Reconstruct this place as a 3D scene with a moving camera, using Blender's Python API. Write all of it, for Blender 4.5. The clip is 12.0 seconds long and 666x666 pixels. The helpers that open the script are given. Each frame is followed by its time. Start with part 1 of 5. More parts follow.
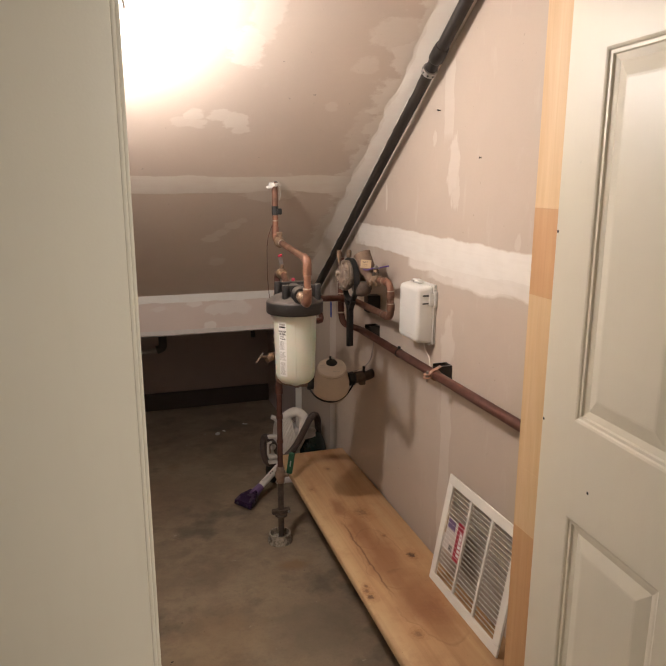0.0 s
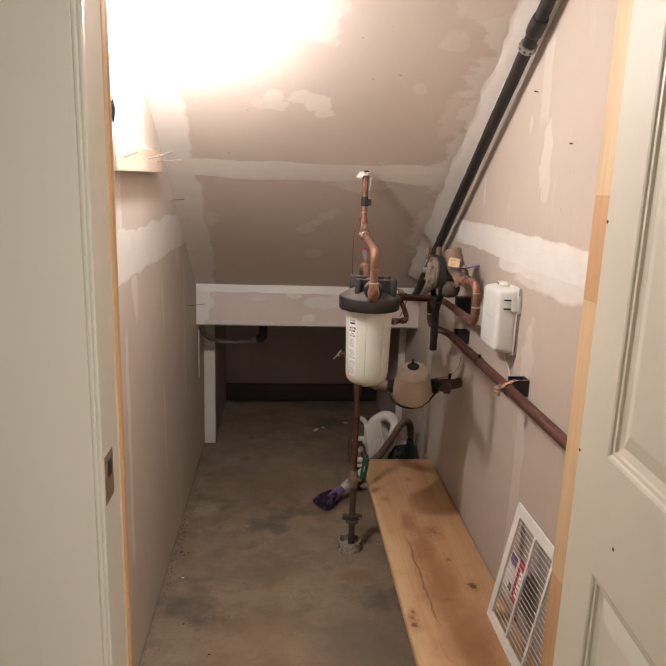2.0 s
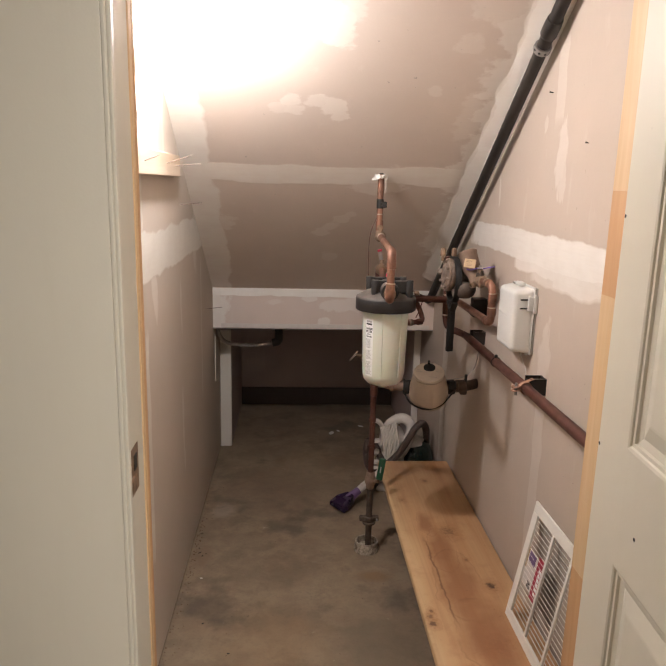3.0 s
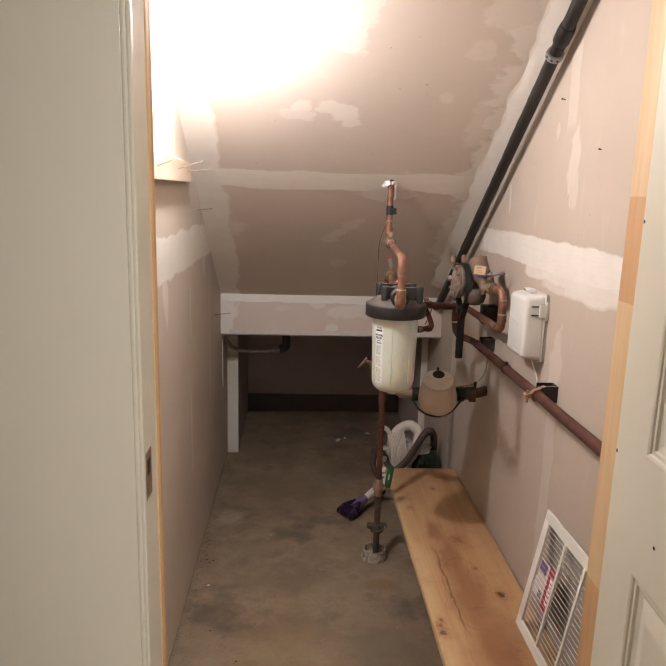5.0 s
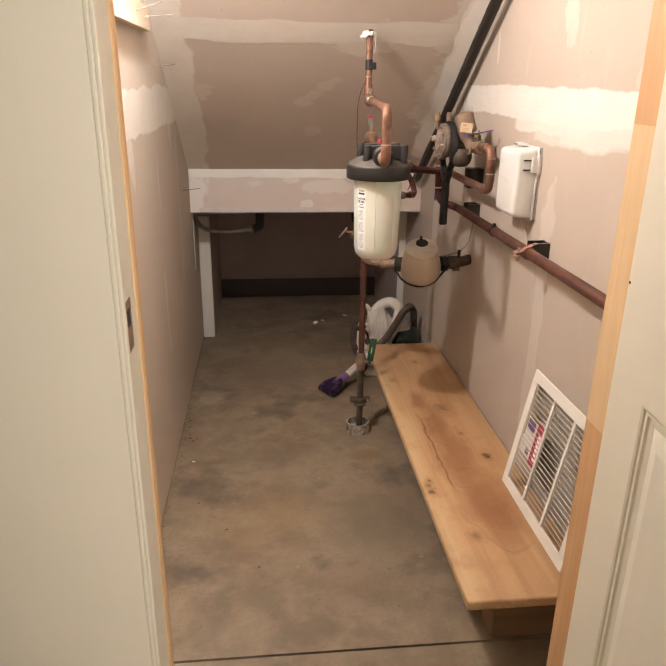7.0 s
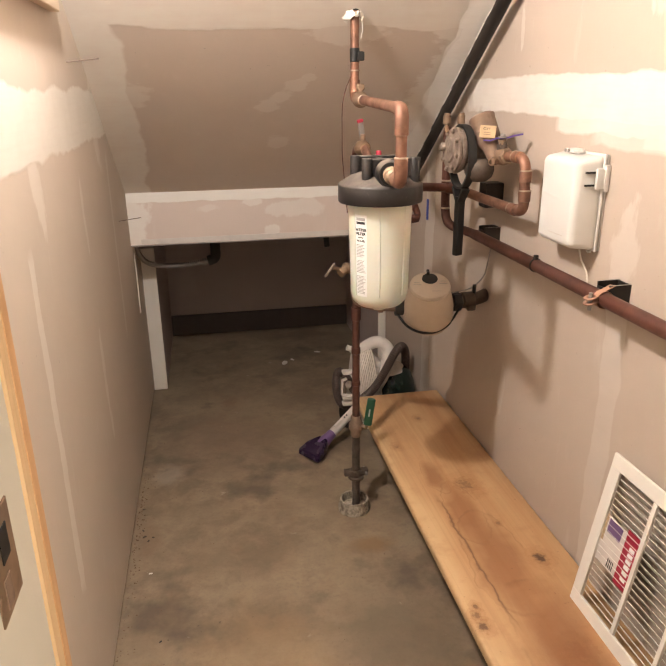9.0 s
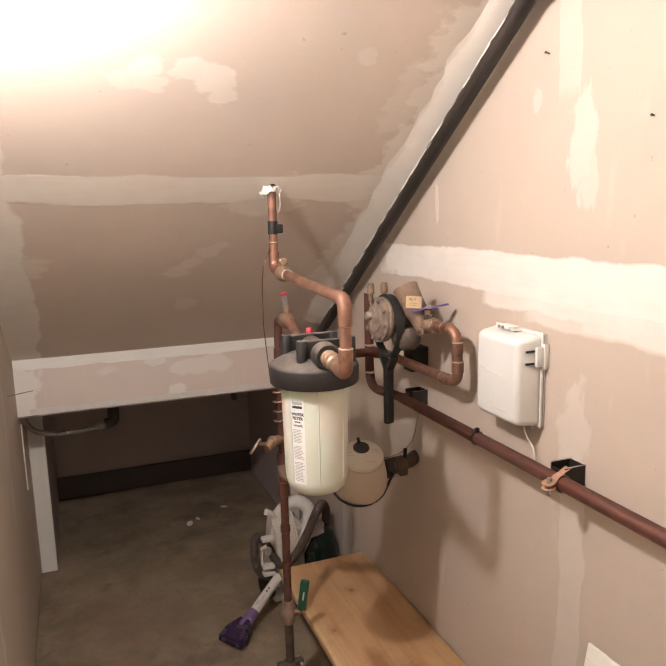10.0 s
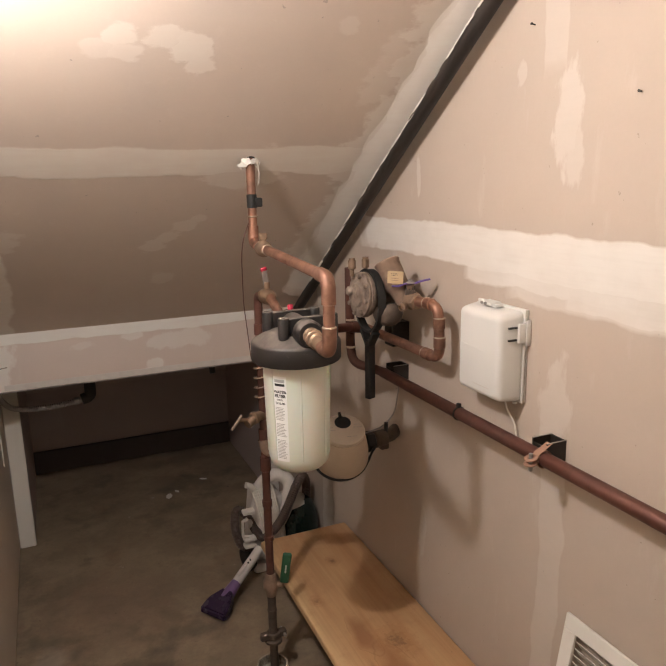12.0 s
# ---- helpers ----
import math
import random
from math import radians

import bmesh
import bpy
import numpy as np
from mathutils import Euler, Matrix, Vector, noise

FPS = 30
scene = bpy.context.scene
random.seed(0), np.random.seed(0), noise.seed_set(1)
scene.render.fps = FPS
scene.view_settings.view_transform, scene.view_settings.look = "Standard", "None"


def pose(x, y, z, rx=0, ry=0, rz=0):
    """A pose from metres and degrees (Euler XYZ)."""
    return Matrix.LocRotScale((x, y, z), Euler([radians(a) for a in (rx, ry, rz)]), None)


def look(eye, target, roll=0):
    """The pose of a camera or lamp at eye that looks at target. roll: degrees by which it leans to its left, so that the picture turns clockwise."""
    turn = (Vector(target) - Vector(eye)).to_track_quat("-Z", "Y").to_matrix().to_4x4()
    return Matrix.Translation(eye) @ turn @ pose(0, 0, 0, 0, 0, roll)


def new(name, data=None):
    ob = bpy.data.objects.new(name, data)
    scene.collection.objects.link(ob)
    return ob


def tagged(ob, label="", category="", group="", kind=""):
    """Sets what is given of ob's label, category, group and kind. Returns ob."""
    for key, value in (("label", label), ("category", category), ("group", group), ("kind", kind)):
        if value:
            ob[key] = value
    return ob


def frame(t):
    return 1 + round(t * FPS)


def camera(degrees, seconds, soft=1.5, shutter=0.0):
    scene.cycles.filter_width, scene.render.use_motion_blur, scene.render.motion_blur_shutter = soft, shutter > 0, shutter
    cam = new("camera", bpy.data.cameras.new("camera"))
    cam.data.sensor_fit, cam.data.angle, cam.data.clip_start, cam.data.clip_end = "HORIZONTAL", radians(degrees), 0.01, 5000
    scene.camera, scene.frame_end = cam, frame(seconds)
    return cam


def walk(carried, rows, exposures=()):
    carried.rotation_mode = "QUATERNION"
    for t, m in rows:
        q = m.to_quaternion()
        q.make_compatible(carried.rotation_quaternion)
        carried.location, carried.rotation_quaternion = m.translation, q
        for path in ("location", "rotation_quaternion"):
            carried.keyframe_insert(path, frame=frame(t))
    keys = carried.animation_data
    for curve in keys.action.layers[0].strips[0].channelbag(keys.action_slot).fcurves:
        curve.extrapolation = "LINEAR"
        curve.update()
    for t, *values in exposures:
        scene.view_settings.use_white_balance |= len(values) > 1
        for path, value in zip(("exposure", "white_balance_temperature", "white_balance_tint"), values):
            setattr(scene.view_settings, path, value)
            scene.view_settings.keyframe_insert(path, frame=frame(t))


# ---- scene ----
cam = camera(52.7, 12.0)
PATH = [
    (0, (0.119, -0.676, 1.469), (0.717, 1.179, 1.021), 0.1),
    (0.5, (0.113, -0.679, 1.455), (0.695, 1.175, 0.984), 0.9),
    (1, (0.142, -0.673, 1.437), (0.695, 1.177, 0.916), 2.0),
    (1.2, (0.191, -0.645, 1.447), (0.638, 1.230, 0.914), 1.2),
    (1.5, (0.306, -0.619, 1.44), (0.573, 1.306, 0.968), 2.6),
    (2, (0.401, -0.599, 1.425), (0.558, 1.345, 0.979), 1.9),
    (2.5, (0.399, -0.61, 1.416), (0.533, 1.339, 0.988), 1.4),
    (3, (0.387, -0.619, 1.411), (0.506, 1.331, 0.983), 1.4),
    (5, (0.369, -0.614, 1.406), (0.476, 1.341, 0.999), 1.6),
    (5.5, (0.355, -0.619, 1.404), (0.441, 1.338, 1.001), 0.9),
    (6, (0.353, -0.634, 1.381), (0.425, 1.322, 0.972), 0.4),
    (6.5, (0.34, -0.617, 1.335), (0.444, 1.298, 0.765), 1.0),
    (6.7, (0.335, -0.598, 1.316), (0.490, 1.290, 0.678), 0.9),
    (7, (0.337, -0.553, 1.297), (0.533, 1.311, 0.598), 0.8),
    (7.2, (0.327, -0.533, 1.297), (0.553, 1.326, 0.597), 0.8),
    (8.8, (0.303, -0.068, 1.263), (0.635, 1.786, 0.59), 0.4),
    (9, (0.291, -0.008, 1.262), (0.634, 1.844, 0.589), -0.7),
    (9.5, (0.234, 0.113, 1.295), (0.732, 1.956, 0.699), -1.8),
    (9.7, (0.226, 0.140, 1.325), (0.822, 1.998, 0.882), -1.8),
    (10, (0.213, 0.159, 1.387), (0.921, 1.996, 1.033), -1.3),
    (10.2, (0.206, 0.158, 1.394), (0.938, 1.988, 1.052), -1.2),
    (10.5, (0.2, 0.166, 1.398), (0.97, 1.975, 1.031), -0.6),
    (11, (0.206, 0.177, 1.395), (1.007, 1.964, 0.991), -0.5),
    (11.5, (0.206, 0.175, 1.396), (1.002, 1.959, 0.968), -0.6),
    (12, (0.206, 0.18, 1.404), (0.973, 1.972, 0.954), -1.2),
]
walk(cam, [(t, look(eye, target, roll)) for t, eye, target, roll in PATH],
     exposures=[(0.0, -0.10, 6300, 10), (1.1, -0.07, 6300, 10), (1.5, 0.06, 6000, 10), (2.0, 0.06, 6000, 10), (6.2, 0.1, 6050, 10), (7.0, 0.58, 6350, 10), (8.8, 0.75, 6500, 10), (9.5, 0.82, 6400, 10),
                (10.0, 0.50, 6150, 10), (10.5, 0.08, 6200, 10), (12.0, 0.04, 6250, 10)])

# ---- world and lights ----
world = bpy.data.worlds.new("world")
scene.world = world
world.use_nodes = True
wt = world.node_tree
sky = wt.nodes.new("ShaderNodeTexSky")
sky.sky_type = "NISHITA"
sky.sun_disc = False
sky.sun_elevation, sky.sun_rotation = radians(35), radians(200)
wt.links.new(sky.outputs[0], wt.nodes["Background"].inputs[0])
wt.nodes["Background"].inputs[1].default_value = 0.1

BULB = (0.12, 1.10, 1.80)


def lamp(name, kind, place, energy, colour, target=None, size=0.0, size_y=0.0):
    data = bpy.data.lights.new(name, kind)
    data.energy, data.color = energy, colour
    ob = new(name, data)
    ob.matrix_world = look(place, target) if target else Matrix.Translation(place)
    if kind == "POINT":
        data.shadow_soft_size = size
    if kind == "AREA":
        data.shape, data.size, data.size_y = "RECTANGLE", size, size_y or size
    return ob


lamp("bulb_light", "POINT", BULB, 27.5, (1.0, 0.945, 0.905), size=0.028)
# added area light for the outer room, with no lamp in view
lamp("ceiling_lamp_light", "AREA", (1.25, -1.2, 2.32), 52.0, (1.0, 0.935, 0.83), target=(1.25, -1.2, 0), size=0.32)
# blue area light added to tint the slate
lamp("window_daylight", "AREA", (-2.22, 0.66, 1.35), 120.0, (0.36, 0.48, 1.0), target=(0, 0.76, 1.0), size=0.55, size_y=1.0)


# ---- mesh helpers ----
def part(name, bm, material, parent=None, label="", smooth=True):
    me = bpy.data.meshes.new(name)
    bm.normal_update()
    bm.to_mesh(me)
    bm.free()
    if material:
        for m in material if isinstance(material, (list, tuple)) else [material]:
            me.materials.append(m)
    if smooth:
        me.shade_smooth()
        me.set_sharp_from_angle(angle=radians(38))
    ob = new(name, me)
    if parent:
        ob.parent = parent
    if label:
        ob["label"] = label
    return ob


def thing(name, place, label, category, group="", kind=""):
    ob = new(name)
    ob.empty_display_size = 0.05
    ob.location = place
    return tagged(ob, label, category, group, kind)


def settle(root):
    """Children were modelled in world metres: set them off against their root's place."""
    bpy.context.view_layer.update()
    for child in root.children:
        child.matrix_parent_inverse = root.matrix_world.inverted()


def box(x0, y0, z0, x1, y1, z1, bevel=0.0, seg=1, bm=None):
    own = bmesh.new()
    bmesh.ops.create_cube(own, size=1)
    for v in own.verts:
        v.co = Vector((x0 + (v.co.x + 0.5) * (x1 - x0), y0 + (v.co.y + 0.5) * (y1 - y0), z0 + (v.co.z + 0.5) * (z1 - z0)))
    if bevel:
        bmesh.ops.bevel(own, geom=own.edges[:], offset=bevel, segments=seg, affect="EDGES", profile=0.5)
    return join(bm, own)


def join(bm, own):
    if bm is None:
        return own
    me = bpy.data.meshes.new("tmp")
    own.to_mesh(me)
    own.free()
    bm.from_mesh(me)
    bpy.data.meshes.remove(me)
    return bm


def move(bm, m):
    bmesh.ops.transform(bm, matrix=m, verts=bm.verts[:])
    return bm


def lathe(profile, base=(0, 0, 0), axis=(0, 0, 1), seg=24, bm=None):
    """Turned solid: (radius, height) pairs along an axis from base."""
    own = bmesh.new()
    rings = []
    for r, h in profile:
        if r < 1e-5:
            rings.append([own.verts.new((0, 0, h))])
        else:
            rings.append([own.verts.new((r * math.cos(2 * math.pi * k / seg), r * math.sin(2 * math.pi * k / seg), h)) for k in range(seg)])
    for a, b in zip(rings, rings[1:]):
        for k in range(seg):
            q = [a[k % len(a)], a[(k + 1) % len(a)], b[(k + 1) % len(b)], b[k % len(b)]]
            face = list(dict.fromkeys(q))
            if len(face) > 2:
                own.faces.new(face)
    if len(rings[0]) > 1:
        own.faces.new(rings[0][::-1])
    if len(rings[-1]) > 1:
        own.faces.new(rings[-1])
    turn = Vector(axis).to_track_quat("Z", "Y").to_matrix().to_4x4()
    move(own, Matrix.Translation(base) @ turn)
    return join(bm, own)


def rounded(points, fillet, steps=6):
    """A polyline with its corners rounded."""
    pts = [Vector(p) for p in points]
    out = [pts[0]]
    for a, b, c in zip(pts, pts[1:], pts[2:]):
        u, v = (a - b), (c - b)
        d = min(fillet, u.length * 0.49, v.length * 0.49)
        p, q = b + u.normalized() * d, b + v.normalized() * d
        for k in range(steps + 1):
            t = k / steps
            out.append((1 - t) ** 2 * p + 2 * t * (1 - t) * b + t * t * q)
    out.append(pts[-1])
    return out


def tube(points, r, fillet=0.0, seg=14, bm=None, waves=0.0, pitch=0.006):
    """A round bar or hose along a polyline."""
    pts = rounded(points, fillet) if fillet else [Vector(p) for p in points]
    if waves:
        fine = []
        for a, b in zip(pts, pts[1:]):
            n = max(1, round((b - a).length / (pitch / 2)))
            fine += [a.lerp(b, k / n) for k in range(n)]
        pts = fine + [pts[-1]]
    own = bmesh.new()
    rings, side = [], None
    for i, p in enumerate(pts):
        d = (pts[min(i + 1, len(pts) - 1)] - pts[max(i - 1, 0)]).normalized()
        if side is None:
            side = d.orthogonal().normalized()
        side = (side - d * side.dot(d)).normalized()
        up = d.cross(side)
        rr = r + (waves if i % 2 else -waves)
        rings.append([own.verts.new(p + rr * (math.cos(2 * math.pi * k / seg) * side + math.sin(2 * math.pi * k / seg) * up)) for k in range(seg)])
    for a, b in zip(rings, rings[1:]):
        for k in range(seg):
            own.faces.new((a[k], a[(k + 1) % seg], b[(k + 1) % seg], b[k]))
    own.faces.new(rings[0][::-1])
    own.faces.new(rings[-1])
    return join(bm, own)


def ribbon(points, w, t, up=(0, 0, 1), bm=None):
    """A flat strap along a polyline, w wide across up and t thick."""
    pts = [Vector(p) for p in points]
    own = bmesh.new()
    rings = []
    for i, p in enumerate(pts):
        d = (pts[min(i + 1, len(pts) - 1)] - pts[max(i - 1, 0)]).normalized()
        s = d.cross(Vector(up)).normalized()
        n = s.cross(d).normalized()
        rings.append([own.verts.new(p + a * s * t / 2 + b * n * w / 2) for a, b in ((-1, -1), (1, -1), (1, 1), (-1, 1))])
    for a, b in zip(rings, rings[1:]):
        for k in range(4):
            own.faces.new((a[k], a[(k + 1) % 4], b[(k + 1) % 4], b[k]))
    own.faces.new(rings[0][::-1])
    own.faces.new(rings[-1])
    return join(bm, own)


# ---- materials ----
class Nodes:
    """Short hand for one material's node tree."""

    def __init__(self, name):
        self.mat = bpy.data.materials.new(name)
        self.mat.use_nodes = True
        self.t = self.mat.node_tree
        self.bsdf = self.t.nodes["Principled BSDF"]

    def put(self, socket, value):
        if isinstance(value, bpy.types.NodeSocket):
            self.t.links.new(value, socket)
        elif isinstance(value, (tuple, list)) and len(value) == 3 and socket.type == "RGBA":
            socket.default_value = (*value, 1)
        else:
            socket.default_value = value

    def math(self, op, a, b=0.0, clamp=False):
        n = self.t.nodes.new("ShaderNodeMath")
        n.operation, n.use_clamp = op, clamp
        self.put(n.inputs[0], a)
        self.put(n.inputs[1], b)
        return n.outputs[0]

    def place(self):
        return self.t.nodes.new("ShaderNodeNewGeometry").outputs["Position"]

    def local(self):
        return self.t.nodes.new("ShaderNodeTexCoord").outputs["Object"]

    def stretch(self, vector, scale, offset=(0, 0, 0)):
        n = self.t.nodes.new("ShaderNodeMapping")
        self.put(n.inputs["Vector"], vector)
        n.inputs["Scale"].default_value, n.inputs["Location"].default_value = scale, offset
        return n.outputs[0]

    def noise(self, vector, scale, detail=4.0, rough=0.55, distortion=0.0):
        n = self.t.nodes.new("ShaderNodeTexNoise")
        self.put(n.inputs["Vector"], vector)
        n.inputs["Scale"].default_value, n.inputs["Detail"].default_value = scale, detail
        n.inputs["Roughness"].default_value, n.inputs["Distortion"].default_value = rough, distortion
        return n.outputs["Fac"]

    def ramp(self, fac, *stops):
        n = self.t.nodes.new("ShaderNodeValToRGB")
        self.put(n.inputs[0], fac)
        els = n.color_ramp.elements
        for k, (p, c) in enumerate(stops):
            e = els[k] if k < 2 else els.new(p)
            e.position = p
            e.color = (*c, 1) if isinstance(c, tuple) else (c, c, c, 1)
        return n.outputs[0]

    def mix(self, fac, a, b, mode="MIX"):
        n = self.t.nodes.new("ShaderNodeMix")
        n.data_type, n.blend_type = "RGBA", mode
        self.put(n.inputs[0], fac)
        self.put(n.inputs[6], a)
        self.put(n.inputs[7], b)
        return n.outputs[2]

    def split(self, vector):
        n = self.t.nodes.new("ShaderNodeSeparateXYZ")
        self.put(n.inputs[0], vector)
        return n.outputs

    def bump(self, height, strength=0.3, distance=0.002):
        n = self.t.nodes.new("ShaderNodeBump")
        self.put(n.inputs["Height"], height)
        n.inputs["Strength"].default_value, n.inputs["Distance"].default_value = strength, distance
        self.t.links.new(n.outputs[0], self.bsdf.inputs["Normal"])

    def set(self, colour, rough=0.6, metal=0.0, **more):
        self.put(self.bsdf.inputs["Base Color"], colour)
        self.put(self.bsdf.inputs["Roughness"], rough)
        self.put(self.bsdf.inputs["Metallic"], metal)
        for key, value in more.items():
            self.put(self.bsdf.inputs[key.replace("_", " ")], value)
        return self.mat


def drywall(name, axes, patches, paper=(0.60, 0.505, 0.445), mud=(0.80, 0.765, 0.71)):
    """Bare plasterboard paper with smeared joint compound: patches (u, v, half width, half height, strength) along two axes."""
    n = Nodes(name)
    p = n.place()
    wob = n.noise(n.stretch(p, (1, 0.7, 1)), 8.0, 3.0, 0.5)
    wob2 = n.noise(n.stretch(p, (1, 1, 1), (3.1, 7.7, 1.3)), 5.0, 3.5, 0.5)
    xyz = n.split(p)
    u = n.math("ADD", xyz["XYZ".index(axes[0])], n.math("MULTIPLY", n.math("SUBTRACT", wob, 0.5), 0.05))
    v = n.math("ADD", xyz["XYZ".index(axes[1])], n.math("MULTIPLY", n.math("SUBTRACT", wob2, 0.5), 0.035))
    total = None
    rag = n.math("MULTIPLY", n.math("SUBTRACT", n.noise(n.stretch(p, (1, 1.8, 0.8), (7, 3, 5)), 15.0, 5.0, 0.6), 0.5), 2.0)
    calm = n.math("MULTIPLY", n.math("SUBTRACT", n.noise(n.stretch(p, (1, 1, 1), (2, 9, 4)), 5.0, 4.0, 0.55), 0.5), 0.8)
    for pu, pv, hu, hv, strength in patches:
        a = n.math("DIVIDE", n.math("ABSOLUTE", n.math("SUBTRACT", u, pu)), hu)
        b = n.math("DIVIDE", n.math("ABSOLUTE", n.math("SUBTRACT", v, pv)), hv)
        d = n.math("SQRT", n.math("ADD", n.math("MULTIPLY", a, a), n.math("MULTIPLY", b, b))) if max(hu, hv) < 0.2 else n.math("MAXIMUM", a, b)
        d = n.math("ADD", d, rag if max(hu, hv) < 0.2 else calm)
        m = n.math("MULTIPLY", n.math("MULTIPLY", n.math("SUBTRACT", 1.0, d), 4.2 if max(hu, hv) < 0.2 else 9.0, clamp=True), strength * 0.72 if max(hu, hv) < 0.2 else strength)
        total = m if total is None else n.math("MAXIMUM", total, m)
    thin = n.noise(n.stretch(p, (1, 1, 1), (5, 2, 9)), 14.0, 4.0, 0.6)
    cover = n.math("MULTIPLY", total, n.math("ADD", n.math("MULTIPLY", thin, 0.35), 0.80), clamp=True)
    blotch = n.noise(p, 3.2, 4.0, 0.6)
    fine = n.noise(p, 160.0, 2.0, 0.5)
    base = n.mix(n.ramp(blotch, (0.35, 0.0), (0.7, 1.0)), paper, tuple(c * 1.06 for c in paper))
    base = n.mix(n.math("MULTIPLY", fine, 0.12), base, tuple(c * 0.72 for c in paper))
    specks = n.ramp(n.noise(n.stretch(p, (1, 1, 1), (1, 8, 4)), 70.0, 2.0, 0.5), (0.755, 0.0), (0.775, 0.6))
    base = n.mix(specks, base, tuple(c * 0.55 for c in paper))
    scuff = n.ramp(n.noise(n.stretch(p, (2.2, 2.2, 0.7), (6, 1, 3)), 9.0, 5.0, 0.65), (0.60, 0.0), (0.74, 0.30))
    base = n.mix(scuff, base, tuple(0.5 * (a + b) for a, b in zip(paper, mud)))
    trowel = n.noise(n.stretch(p, (1.2, 1.2, 14.0)), 7.0, 4.0, 0.6)
    mudcol = n.mix(thin, mud, tuple(min(0.86, c * 1.06) for c in mud))
    mudcol = n.mix(n.ramp(trowel, (0.45, 0.0), (0.75, 0.28)), mudcol, tuple(0.55 * a + 0.45 * b for a, b in zip(mud, paper)))
    col = n.mix(cover, base, mudcol)
    n.bump(n.math("ADD", n.math("MULTIPLY", cover, 0.8), n.math("MULTIPLY", fine, 0.10)), 0.35, 0.0015)
    return n.set(col, n.ramp(cover, (0.0, 0.78), (1.0, 0.62)))


def painted(name, colour, rough=0.42, dirt=0.25):
    n = Nodes(name)
    p = n.place()
    big = n.noise(p, 2.3, 4.0, 0.6)
    streak = n.noise(n.stretch(p, (9, 9, 0.9)), 4.0, 4.0, 0.6)
    fine = n.noise(p, 240.0, 2.0, 0.5)
    col = n.mix(n.ramp(big, (0.35, 0.0), (0.75, dirt)), colour, tuple(c * 0.86 for c in colour))
    col = n.mix(n.ramp(streak, (0.52, 0.0), (0.85, dirt * 0.7)), col, tuple(c * f for c, f in zip(colour, (0.84, 0.82, 0.76))))
    marks = n.ramp(n.noise(n.stretch(p, (1, 1, 0.5), (4, 1, 2)), 33.0, 3.0, 0.65), (0.74, 0.0), (0.78, 0.35))
    col = n.mix(marks, col, tuple(c * 0.62 for c in colour))
    n.bump(n.math("ADD", fine, n.math("MULTIPLY", streak, 0.6)), 0.10, 0.001)
    return n.set(col, n.ramp(big, (0.2, rough), (0.9, rough + 0.14)))


def metal(name, colour, tarnish, rough=0.34, metallic=0.85, scale=38.0, grime=0.6):
    n = Nodes(name)
    p = n.place()
    a = n.noise(p, scale, 5.0, 0.65)
    b = n.noise(n.stretch(p, (1, 1, 1), (2, 5, 1)), scale * 0.32, 4.0, 0.6)
    col = n.mix(n.ramp(b, (0.36, 0.0), (0.68, grime)), colour, tarnish)
    col = n.mix(n.ramp(a, (0.50, 0.0), (0.78, grime * 0.8)), col, tuple(c * 0.55 for c in tarnish))
    n.bump(a, 0.15, 0.0008)
    return n.set(col, n.ramp(b, (0.3, rough), (0.75, rough + 0.3)), n.ramp(b, (0.35, metallic), (0.8, metallic * 0.45)))


def plastic(name, colour, rough=0.38, grime=0.2, scale=30.0, **more):
    n = Nodes(name)
    p = n.place()
    a = n.noise(p, scale, 5.0, 0.6)
    col = n.mix(n.ramp(a, (0.42, 0.0), (0.8, grime)), colour, tuple(c * 0.62 + 0.02 for c in colour))
    n.bump(n.noise(p, 400.0, 1.0), 0.05, 0.0005)
    return n.set(col, n.ramp(a, (0.3, rough), (0.8, rough + 0.15)), **more)


